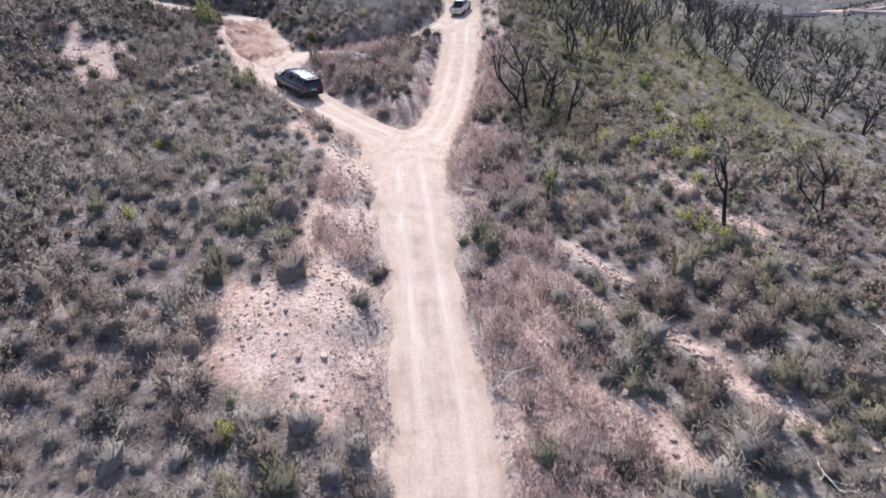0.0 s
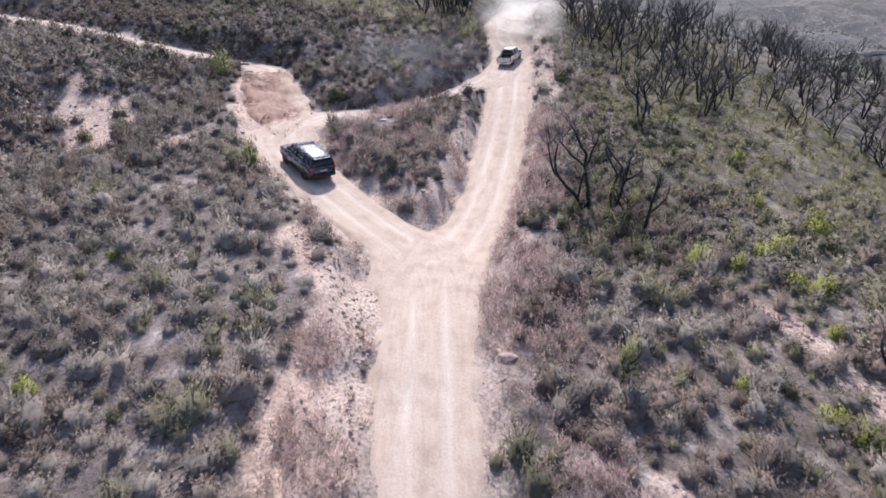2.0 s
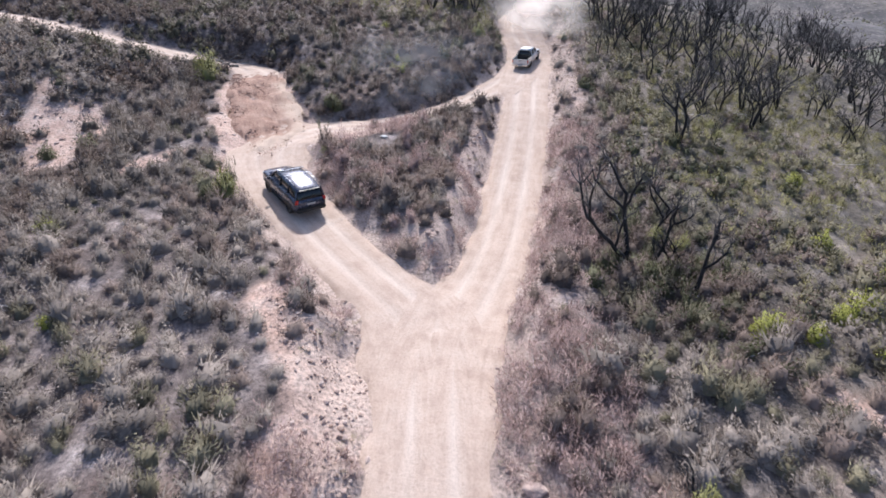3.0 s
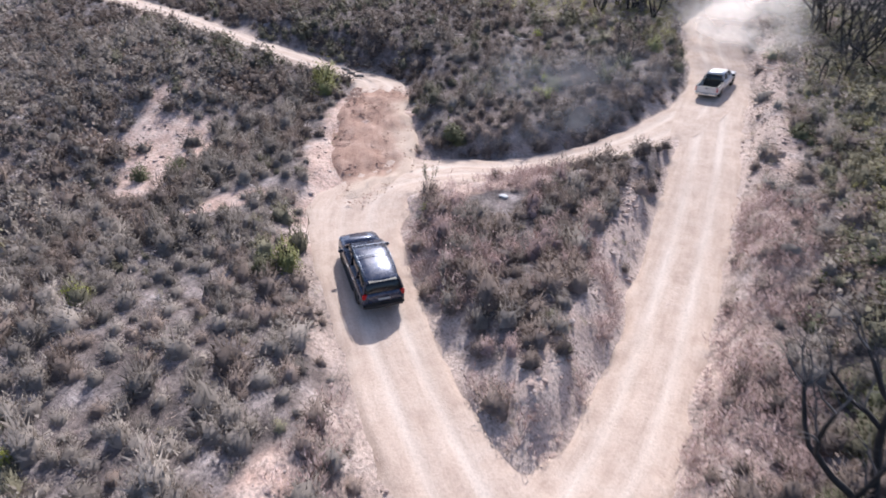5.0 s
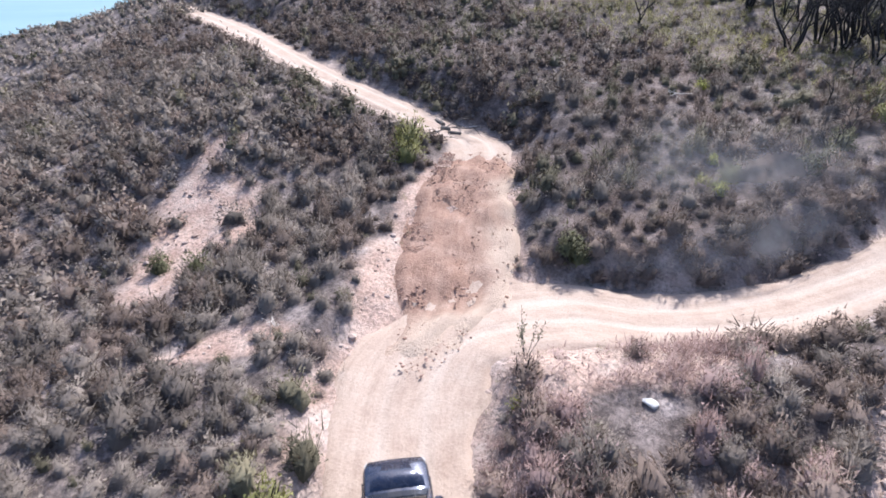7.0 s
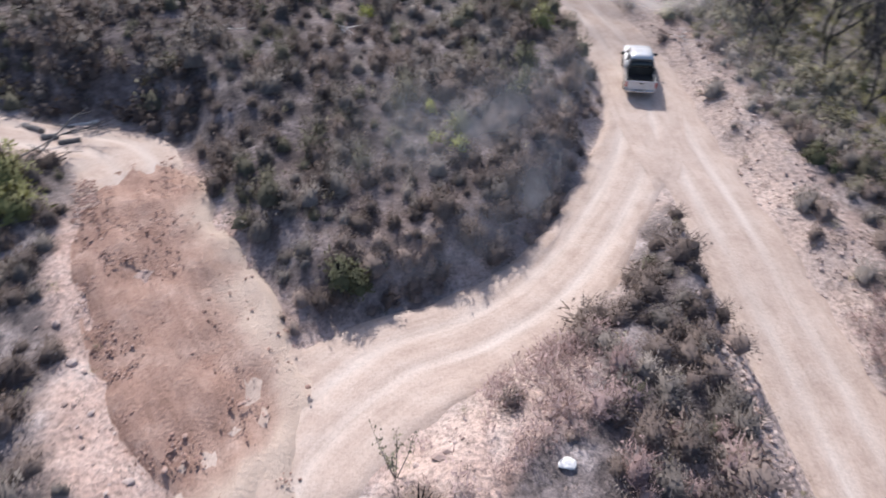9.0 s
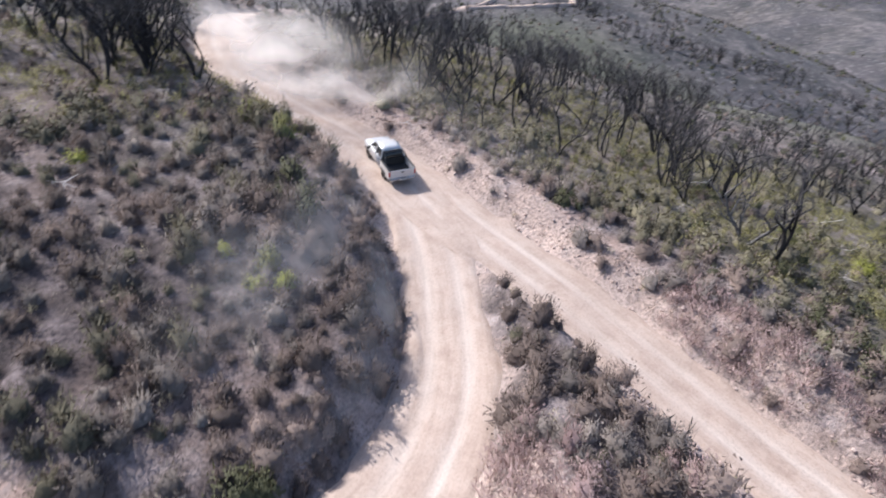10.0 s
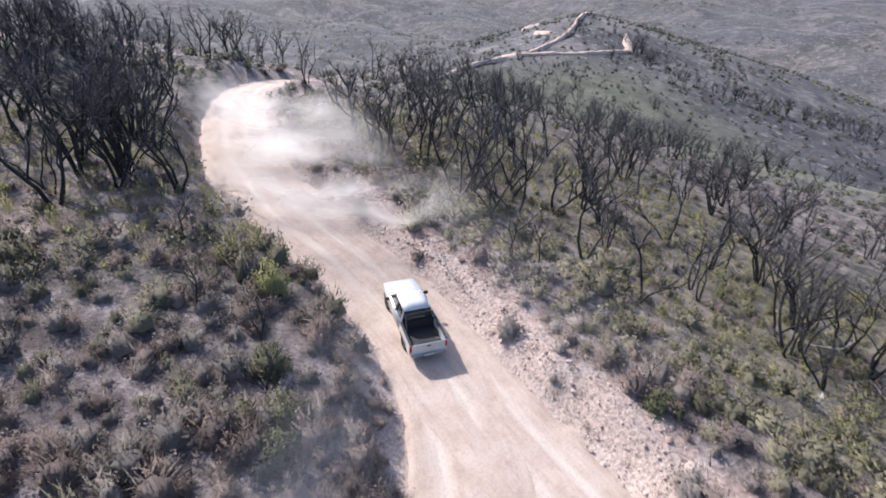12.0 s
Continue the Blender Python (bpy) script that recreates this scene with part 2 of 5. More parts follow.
def spline(points, step=0.6):
    """A smooth line through the points (any number of columns), cut into even steps."""
    p = np.array(points, float)
    p = np.vstack([2 * p[0] - p[1], p, 2 * p[-1] - p[-2]])
    out = []
    for i in range(1, len(p) - 2):
        k = max(2, int(np.linalg.norm(p[i + 1, :2] - p[i, :2]) / step))
        t = np.linspace(0, 1, k, endpoint=False)[:, None]
        out.append(0.5 * (2 * p[i] + (p[i + 1] - p[i - 1]) * t + (2 * p[i - 1] - 5 * p[i] + 4 * p[i + 1] - p[i + 2]) * t ** 2
                          + (3 * p[i] - p[i - 1] - 3 * p[i + 1] + p[i + 2]) * t ** 3))
    return np.vstack(out + [p[-2:-1]])


def nearest(x, y, line):
    """Distance from each place to a line of points, and the number of the nearest point."""
    best, which = np.full(x.shape, 1e9), np.zeros(x.shape, int)
    for a in range(0, len(x), 20000):
        s = slice(a, a + 20000)
        d = (x[s, None] - line[None, :, 0]) ** 2 + (y[s, None] - line[None, :, 1]) ** 2
        which[s] = d.argmin(1)
        best[s] = np.sqrt(d.min(1))
    return best, which


def along(x, y, line):
    """Distance from each place to a line, and the line's height (running on past its ends) and half width there."""
    _, i = nearest(x, y, line)
    best, vals = np.full(x.shape, 1e9), np.zeros((len(x), 2))
    for j in (np.clip(i - 1, 0, len(line) - 2), np.clip(i, 0, len(line) - 2)):
        a, b = line[j], line[j + 1]
        ab = b[:, :2] - a[:, :2]
        free = ((x - a[:, 0]) * ab[:, 0] + (y - a[:, 1]) * ab[:, 1]) / (ab ** 2).sum(1)
        t = np.clip(free, 0, 1)
        run = np.clip(free, np.where(j == 0, -8, 0), np.where(j == len(line) - 2, 9, 1))
        q = a[:, :2] + ab * t[:, None]
        d = np.hypot(x - q[:, 0], y - q[:, 1])
        w = d < best
        best = np.where(w, d, best)
        vals = np.where(w[:, None], np.stack([a[:, 2] + (b[:, 2] - a[:, 2]) * run, a[:, 3] + (b[:, 3] - a[:, 3]) * t], 1), vals)
    return best, vals[:, 0], vals[:, 1]


# the ridge's broad shape: powers of x / 50 and (y - 50) / 50, then knolls and hollows (x, y, size, height)
BROAD = ((8.9, 8.48, 0.49, 0.10), (-3.31, -2.37, 0.19), (-5.17, 1.89), (-0.76,))
KNOLLS = ((-37, 52, 8, -1.55), (-36, 62, 8, -0.8), (-34, 71, 7, -1.82), (-48, 76, 9, 1.53), (-7, 59, 6, -0.62), (-13, 75, 7, -0.75), (-14.5, 70.3, 3.2, -0.6), (-40, 90, 14, -0.44), (-8, 24, 9, 0.36),
          (-8.0, 59.5, 4.5, 0.15), (-3.6, 59.8, 3.2, -0.55), (-9.5, 35, 5, 0.6), (24, 52, 7, -1.1), (-41, 69, 4, 1.1), (-114, 114, 10, -6.5), (-120, 97, 13, -2.2), (-126, 84, 14, 1.6))
RIDGES = (((0, -90, -12), (0, 0, 2), (0, 60, 10), (4, 112, 20), (40, 152, 13), (90, 193, 5), (125, 216, 5), (160, 228, 6.5), (195, 242, 11), (235, 264, 16.5), (300, 300, 12), (420, 360, 0)),
          ((12, 124, 22), (-30, 146, 30), (-75, 140, 29), (-105, 122, 20)),
          ((4, 112, 20), (-40, 106, 22), (-75, 101, 21), (-92, 95, 18.5), (-125, 84, 12.5), (-190, 70, -4), (-300, 60, -30)))
RIDGE_LINES = [spline(r, 4.0) for r in RIDGES]

# tracks: x, y, z, half width
MAIN = spline([(1.2, -30, -3.6, 1.9), (0.9, -8, -0.6, 1.9), (0.5, 8, 1.6, 1.9), (0.2, 14, 2.65, 1.85), (-0.15, 18, 3.35, 1.8), (-0.9, 24.3, 4.45, 1.7), (-1.5, 29.3, 5.3, 1.9), (-2.0, 34, 6.0, 2.1), (-2.4, 38.5, 6.42, 2.6), (-2.6, 42.5, 6.75, 2.5)])
LEFT = spline([(-1.5, 29.3, 5.3, 1.9), (-2.0, 34, 6.0, 2.1), (-2.7, 38.5, 6.45, 2.4), (-3.8, 42, 6.8, 2.3), (-5.8, 44.3, 7.1, 1.9), (-8.9, 47.6, 7.6, 1.85), (-12.0, 51.2, 8.2, 2.05), (-14.9, 54.8, 8.9, 2.4), (-17.1, 58.6, 9.5, 2.8), (-17.0, 62.2, 9.95, 2.7), (-13.7, 65.6, 10.2, 2.45), (-10.4, 66.8, 10.25, 2.0), (-6.9, 68.9, 10.65, 1.85), (-3.9, 72.2, 11.05, 1.75), (-0.8, 76.5, 11.9, 1.9), (1.3, 81, 12.72, 1.9), (2.4, 86, 13.62, 1.9)])
RIGHT = spline([(-1.5, 29.3, 5.3, 1.9), (-1.9, 34, 6.0, 2.1), (-2.1, 38.5, 6.4, 2.3), (-1.3, 43.5, 6.55, 2.0), (-0.2, 48, 6.95, 1.75), (0.5, 53, 7.45, 1.75), (1.1, 59, 8.35, 1.9), (1.65, 65, 9.6, 2.0), (2.0, 71, 10.9, 2.0), (2.25, 77, 12.0, 2.1), (2.6, 83, 13.1, 2.3), (2.6, 90, 14.4, 2.4), (1.7, 97, 15.8, 2.7), (2.3, 105, 17.3, 2.7), (4.5, 112, 18.6, 2.3), (9, 119.5, 19.5, 2.0), (18, 127, 18.5, 1.8), (34, 142, 14.3, 1.6)])
TRACK = spline([(-23.9, 75.2, 12.5, 2.2), (-26.2, 78.6, 13.0, 1.9), (-30.5, 79.6, 13.5, 1.5), (-36.8, 81.0, 14.5, 1.4), (-44.4, 82.2, 15.7, 1.5), (-56, 86.3, 17.2, 1.7), (-69, 92.2, 18.0, 1.9), (-84.5, 96.7, 19.5, 1.5), (-89, 98.4, 19.6, 1.4)])
SLOPE = spline([(-17.6, 58.3, 9.55, 0.5), (-17.9, 60.8, 9.8, 1.3), (-18.8, 64.2, 10.3, 2.6), (-20.6, 67.5, 10.95, 2.7), (-22.4, 71, 11.9, 2.5), (-24.1, 75.0, 12.7, 2.3), (-25.1, 76.8, 12.85, 2.0)])
SCARS = ((-36.8, 63.2, 3.3, 6.8, 0.57), (-34.8, 60.0, 2.6, 2.4, 0.0), (-8.0, 20.5, 2.2, 4.2, 0.5), (-5.5, 29.5, 2.1, 7.0, 0.08), (-5.0, 20.5, 2.0, 6.0, 0.05), (8.3, 25.5, 0.6, 2.8, 0.7), (10.5, 21.5, 0.65, 3.0, 0.7), (6.3, 23.8, 0.8, 2.2, 0.7), (-8.5, 39, 1.4, 3.5, 0.7), (-21.6, 61.5, 0.7, 7.0, 0.5), (-3.3, 47.5, 1.6, 3.0, 0.3), (7.5, 16, 1.8, 2.2, 0.9), (12.8, 18.3, 0.8, 3.6, 0.9), (4.2, 21, 1.4, 5, 0.0), (15.5, 38, 1.0, 2.4, 0.8), (18.5, 33, 1.2, 2.6, 0.8), (-6.0, 36.5, 1.7, 5.5, 0.25), (-2.1, 54.5, 1.4, 7.5, 0.05), (-1.9, 62.5, 0.8, 4.0, 0.0), (-23.4, 66.3, 1.25, 7.5, 0.38), (-25.5, 55, 0.9, 3.5, -0.8), (-10.3, 62.4, 3.6, 1.7, 0.5), (-12.3, 60.0, 1.6, 1.4, 0.4))


def broad(x, y):
    cx, cy = np.clip(x, -105, 60) / 50, (np.clip(y, -15, 118) - 50) / 50
    z = sum(k * cx ** i * cy ** j for i, row in enumerate(BROAD) for j, k in enumerate(row))
    for kx, ky, size, up in KNOLLS:
        z = z + up * np.exp(-((x - kx) ** 2 + (y - ky) ** 2) / (2 * size * size))
    return z


def far_land(x, y):
    r = np.hypot(x, y - 60)
    east = smooth(x + 0.25 * y, -160, 160)
    z = -55 + 135 * smooth(r, 260, 2000) * east - 25 * (1 - east)
    z = z + east * (16 * vnoise(x, y, 230, 3) - 26 * (1 - np.abs(vnoise(x, y, 150, 4))) ** 2 - 9 * (1 - np.abs(vnoise(x, y, 72, 8))) ** 2 + 4 * vnoise(x, y, 55, 6)) * smooth(r, 130, 420)
    for line in RIDGE_LINES:
        d, k = nearest(x, y, line)
        side = line[k, 2] - 0.235 * d - 0.0004 * d * d + 2.2 * vnoise(x, y, 38, 5) * smooth(d, 10, 60)
        z = np.maximum(z, side)
    return z


def track_surface(x, y):
    """How far each place lies outside the nearest track's edge, the tracks' common height there, and the width of the bank."""
    v, top, sum_w, bank = np.full(x.shape, 1e9), np.zeros(x.shape), np.zeros(x.shape), np.full(x.shape, 1.6)
    for line, side in ((MAIN, 1.6), (LEFT, 2.7), (RIGHT, 1.8), (TRACK, 4.0), (SLOPE, 3.0)):
        d, lz, half = along(x, y, line)
        w = np.exp(-3.0 * np.clip(d - half + 0.6, 0, 12)) + 1e-16
        top, sum_w, bank, v = top + w * lz, sum_w + w, np.where(d - half < v, side, bank), np.minimum(v, d - half)
    return v, top / sum_w, bank


def height(x, y, fine=True):
    """The ground's height, with the tracks cut into it."""
    x, y = np.asarray(x, float).ravel(), np.asarray(y, float).ravel()
    out = np.maximum(np.maximum(-98 - x, x - 45), np.maximum(-8 - y, y - 108))
    k = smooth(out, 0, 38)
    z = broad(x, y) * (1 - k)
    far = k > 0
    if far.any():
        z[far] += far_land(x[far], y[far]) * k[far]
    if fine:
        z = z + 0.28 * vnoise(x, y, 5.5, 11) + 0.14 * vnoise(x, y, 2.1, 12) + 0.07 * vnoise(x, y, 0.85, 13)
    near = (x > -105) & (x < 50) & (y > -40) & (y < 150)
    if near.any():
        px, py, pz = x[near], y[near], z[near]
        v, lz, bank = track_surface(px, py)
        w = 1 - smooth(v + 0.35 * vnoise(px, py, 1.6, 21), 0.05, bank)
        pz = pz * (1 - w) + (lz - 0.12) * w
        west = (px < np.interp(py, MAIN[:, 1], MAIN[:, 0])) * smooth(py, 8, 13) * smooth(-py, -47, -41)
        pz = pz - 0.45 * west * smooth(v, 0.15, 0.8) * (1 - smooth(v, 1.6, 3.2)) * np.clip(0.6 + 0.9 * vnoise(px, py, 1.3, 23), 0, 1.4)
        z[near] = pz
    return z


def ground_at(x, y):
    return float(height([x], [y])[0])


def verge(x, y):
    """How far each place lies outside the nearest track's edge."""
    return track_surface(x, y)[0]


def bareness(x, y):
    v = verge(x, y)
    leafy = smooth(y + 0.3 * x, 58, 63) * smooth(-x, -3, 1)
    k = 0.95 * (1 - smooth(v + 0.9 * vnoise(x, y, 2.2, 31), 0.2, 2.4 - 1.5 * leafy))
    k = k * (0.75 + 0.35 * vnoise(x, y, 3.1, 33)) * (1 - 0.75 * smooth(y, 92, 99))
    d, _, half = along(x, y, RIGHT)
    east = (x > np.interp(y, RIGHT[:, 1], RIGHT[:, 0])) & (y > 40)
    k = np.maximum(k, east * (0.5 + 0.35 * smooth(y, 56, 68) - 0.6 * smooth(y, 92, 100)) * (1 - smooth(d - half + 1.3 * vnoise(x, y, 3.0, 34), 1.6, 4.2)))
    for sx, sy, a, b, turn in SCARS:
        dx, dy = x - sx, y - sy
        u, w = dx * math.cos(turn) + dy * math.sin(turn), -dx * math.sin(turn) + dy * math.cos(turn)
        e = np.hypot(u / a, w / b) + 0.35 * vnoise(x, y, 1.8, 32)
        k = np.maximum(k, 1 - smooth(e, 0.75, 1.1))
    return k


def greenness(x, y):
    g = smooth(x - 0.12 * (y - 40), 5, 12) * (0.65 + 0.5 * vnoise(x, y, 9, 41)) * (0.4 + 0.6 * smooth(y, 34, 50))
    g = np.maximum(g, smooth(y + 0.5 * x, 80, 92) * 0.8 * smooth(-x, -12, 5) * (0.6 + 0.5 * vnoise(x, y, 10, 42)))
    return np.clip(g, 0, 1)


def graded(lo, hi, step, reach, grow=1.1):
    core = list(np.arange(lo, hi + step / 2, step))
    s, a, b = step, core[0], core[-1]
    while a > -reach or b < reach:
        s *= grow
        a, b = a - s, b + s
        core = [a] + core + [b]
    return np.array(core)


def mesh_from(name, verts, faces, mat, attrs=(), soft=True, normals=None):
    """A mesh from arrays: verts n x 3, faces m x 3 or m x 4; attrs: name and values, vertex by vertex."""
    me = bpy.data.meshes.new(name)
    faces = np.asarray(faces, np.int32)
    n, k = faces.shape
    me.vertices.add(len(verts))
    me.vertices.foreach_set("co", np.asarray(verts, np.float32).ravel())
    me.loops.add(n * k)
    me.loops.foreach_set("vertex_index", faces.ravel())
    me.polygons.add(n)
    me.polygons.foreach_set("loop_start", np.arange(0, n * k, k, dtype=np.int32))
    me.polygons.foreach_set("loop_total", np.full(n, k, np.int32))
    me.polygons.foreach_set("use_smooth", np.full(n, soft, bool))
    me.update(calc_edges=True)
    for key, values in attrs:
        at = me.attributes.new(key, "FLOAT", "POINT")
        at.data.foreach_set("value", np.asarray(values, np.float32))
    if normals is not None:
        at = me.attributes.new("custom_normal", "FLOAT_VECTOR", "POINT")
        at.data.foreach_set("vector", np.asarray(normals, np.float32).ravel())
    me.materials.append(mat)
    return me


def grid_faces(nu, nv):
    i = np.arange(nu * nv).reshape(nu, nv)
    return np.stack([i[:-1, :-1], i[1:, :-1], i[1:, 1:], i[:-1, 1:]], -1).reshape(-1, 4)


# ---------------------------------------------------------------- ground, tracks, water
gx, gy = graded(-50, 30, 0.5, 3300), graded(4, 110, 0.5, 3300)
GX, GY = [g.ravel() for g in np.meshgrid(gx, gy, indexing="ij")]
GZ = height(GX, GY)
# the mask's patch at (9, 47.5): burnt ground plus the charred trees' shade, painted
ground = new("ground", mesh_from("ground", np.stack([GX, GY, GZ], 1), grid_faces(len(gx), len(gy)), GROUND, (("bare", bareness(GX, GY)), ("dusty", (1 - smooth(verge(GX, GY) + 0.8 * vnoise(GX, GY, 2.4, 36), 0.5, 4.0)) * smooth(along(GX, GY, SLOPE)[0], 3.0, 6.5)), ("grass", greenness(GX, GY) * (1 - smooth(np.hypot(GX, GY - 60), 60, 110))),
                                   ("moss", smooth(GX, 18, 40) * smooth(205 - GX, 0, 50) * smooth(GY, 40, 75) * smooth(225 - GY, 0, 30)), ("far", smooth(np.hypot((GX + 8) * 0.9, GY - 55), 75, 120)),
                                   ("ash_shade", 0.3 * smooth(GX - 0.1 * (GY - 75), 11, 16) * smooth(GY + 0.9 * np.clip(GX - 28, 0, 60), 76, 82) * smooth(118 - GY, 0, 8) + 0.7 * np.exp(-((GX - 9) ** 2 + (GY - 47.5) ** 2) / 32) + 0.9 * smooth(GY + 0.3 * GX, 60, 70) * smooth(-GX, -1, 3) * smooth(verge(GX, GY), 0.3, 2.5) * (1 - 0.75 * smooth(GX, -16, -8) * smooth(GY, 74, 80)) * (0.75 + 0.25 * vnoise(GX, GY, 7, 71))))))
tagged(ground, "dry burnt hillside of pinkish stony soil and litter", "ground", kind="structure")


def strip(name, line, lift, mat, label, margin=0.55, ruts=0.05, lumps=0.02, cat="road", taper=1.5, sunk=0.26, solid=False):
    """A dirt track along a line, with two wheel ruts, its edges sinking into the ground."""
    p = line[:, :2]
    tang = np.gradient(p, axis=0)
    tang /= np.linalg.norm(tang, axis=1)[:, None]
    side = np.stack([tang[:, 1], -tang[:, 0]], 1)
    u = np.linspace(-1, 1, 25)
    wide = line[:, 3] + margin
    X = p[:, 0, None] + side[:, 0, None] * u * wide[:, None]
    Y = p[:, 1, None] + side[:, 1, None] * u * wide[:, None]
    off = np.abs(u * wide[:, None])
    rut = np.exp(-((off - 0.78) / 0.26) ** 2)
    v, top, _ = [g.reshape(X.shape) for g in track_surface(X.ravel(), Y.ravel())]
    Z = top + lift - ruts * rut + lumps * (vnoise(X, Y, 0.5, 51) + vnoise(X, Y, 1.3, 52))
    edge = smooth(v + 0.35 * vnoise(X, Y, 1.1, 53), -0.15, margin)
    if solid:
        edge = smooth(off + 0.35 * vnoise(X, Y, 1.1, 53), line[:, 3, None] - 0.15, line[:, 3, None] + margin)
    run = np.arange(len(line)) * 0.6
    ends = np.maximum(1 - smooth(run, 0, taper), 1 - smooth(run[-1] - run, 0, 3.0 if solid else 1.5))[:, None]
    Z = Z - sunk * np.maximum(edge, ends)
    me = mesh_from(name, np.stack([X.ravel(), Y.ravel(), Z.ravel()], 1), grid_faces(*X.shape), mat, (("worn", np.clip(rut * (0.75 + 0.4 * vnoise(X, Y, 3.0, 54)), 0, 1).ravel()),
                   ("across", (u * wide[:, None] * 3.2).ravel()), ("dusted", smooth(1.2 * u[None, :] + 0.65 - 1.1 * (run / run[-1])[:, None] + 1.3 * (1 - smooth(run, 1.0, 5.0))[:, None] + 0.35 * vnoise(X, Y, 1.5, 55), 0.0, 1.2).ravel()), ("run", np.repeat(run[:, None] * 0.35, 25, 1).ravel())))
    return tagged(new(name, me), label, cat, kind="structure")


strip("road", MAIN, 0.0, ROAD, "pale dusty dirt track with two wheel ruts")
strip("road", LEFT, 0.006, ROAD, "pale dusty dirt track bending round a knoll")
strip("road", RIGHT, 0.012, ROAD, "pale rutted dirt track along the ridge")
strip("road", TRACK, 0.018, ROAD, "narrow pale dirt track up the bare hill")
def far_track(points, half, label):
    """A pale track far off, laid over the ridge."""
    line = spline([(x, y, half) for x, y in points], 2.5)
    t = np.gradient(line[:, :2], axis=0)
    t /= np.linalg.norm(t, axis=1)[:, None]
    u = np.linspace(-1, 1, 5)
    run = np.arange(len(line)) / (len(line) - 1)
    wide = line[:, 2] * (0.35 + 0.65 * np.sqrt(np.clip(np.sin(np.pi * run) * 3, 0, 1))) * (1 + 0.35 * vnoise(line[:, 0], line[:, 1], 7, 58))
    X = line[:, 0, None] + t[:, 1, None] * u * wide[:, None]
    Y = line[:, 1, None] - t[:, 0, None] * u * wide[:, None]
    Z = height(X, Y).reshape(X.shape) + 0.9 - 1.3 * np.abs(u) ** 6
    zero = np.zeros(X.size)
    me = mesh_from("road", np.stack([X.ravel(), Y.ravel(), Z.ravel()], 1), grid_faces(*X.shape), ROAD, (("worn", zero), ("across", X.ravel()), ("run", Y.ravel())))
    return tagged(new("road", me), label, "road", kind="structure")


far_track([(96, 205), (108, 211), (121, 216.5), (134, 219), (146, 221.5), (160, 221.5), (174, 219), (194, 216), (207, 216)], 1.15, "pale dirt track on the far ridge")
far_track([(146, 221.5), (160, 226), (173, 230.5), (185, 235), (196, 240.5), (207, 247), (217, 253.5), (232, 262), (247, 269), (285, 277), (321, 281.5)], 0.95, "pale dirt track climbing the far hill")
far_track([(206, 215), (212, 220), (219, 226), (225, 231.5)], 1.9, "pale bare patch of earth on the far ridge")
far_track([(132, 219.5), (140, 221), (149, 222.5)], 2.4, "pale bare patch of earth on the far ridge")
far_track([(196, 251), (197, 257), (198, 263)], 1.9, "pale bare patch of earth on the far hill")
far_track([(207, 279), (216, 285), (230, 292), (252, 303)], 3.0, "pale bare scree on the far hill")
strip("ramp", SLOPE, 0.12, RAMP, "reddish brown ramp of pushed-up loose earth", 0.5, 0.05, 0.17, "earth ramp", 3.5, 0.3, True)

m, n, l, b = material("sea_water", 0.6, 0.0, (0.30, 0.46, 0.51))
l.new(ramp_node(n, l, noise_node(n, l, 0.004, 4), [(0.35, (0.19, 0.32, 0.375)), (0.65, (0.23, 0.36, 0.41))]), b.inputs["Base Color"])
b.inputs["Specular IOR Level"].default_value = 0.2
sx, sy = np.linspace(-4900, -140, 12), np.linspace(-4000, 4900, 20)
SX, SY = [g.ravel() for g in np.meshgrid(sx, sy, indexing="ij")]
tagged(new("water", mesh_from("water", np.stack([SX, SY, np.full(SX.shape, -28.0)], 1), grid_faces(12, 20), m)), "pale blue sea beyond the hill", "sea", kind="structure")

# added glowing backdrop: hazy sky low over the sea's rim, painted as emission
m, n, l, b = material("sea_haze_glow", 1.0, 0.0, (0.0, 0.0, 0.0))
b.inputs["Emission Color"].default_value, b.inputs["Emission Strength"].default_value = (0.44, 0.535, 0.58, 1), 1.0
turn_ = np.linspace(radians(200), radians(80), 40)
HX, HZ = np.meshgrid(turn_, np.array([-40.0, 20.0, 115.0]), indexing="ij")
tagged(new("backdrop", mesh_from("backdrop", np.stack([4800 * np.cos(HX).ravel(), 60 + 4800 * np.sin(HX).ravel(), HZ.ravel()], 1), grid_faces(40, 3), m)), "glowing backdrop strip, painted pale haze over the sea's horizon", "sky", kind="structure")
# ---------------------------------------------------------------- plants
rng = np.random.default_rng(7)


def rounded(tris, centre, share=0.72):
    """Turns each loose triangle outwards and gives its corners normals that follow the plant's round outline."""
    t = np.array(tris)
    n = np.cross(t[:, 1] - t[:, 0], t[:, 2] - t[:, 0])
    n /= np.linalg.norm(n, axis=1)[:, None] + 1e-9
    out = t.mean(1) - np.array(centre)
    out /= np.linalg.norm(out, axis=1)[:, None] + 1e-9
    back = (n * out).sum(1) < 0
    t[back] = t[back][:, [0, 2, 1]]
    n[back] *= -1
    each = t - np.array(centre)
    each /= np.linalg.norm(each, axis=2)[:, :, None] + 1e-9
    soft = share * each + (1 - share) * n[:, None, :]
    soft /= np.linalg.norm(soft, axis=2)[:, :, None] + 1e-9
    return np.concatenate([t.reshape(-1, 3), soft.reshape(-1, 3)], 1)


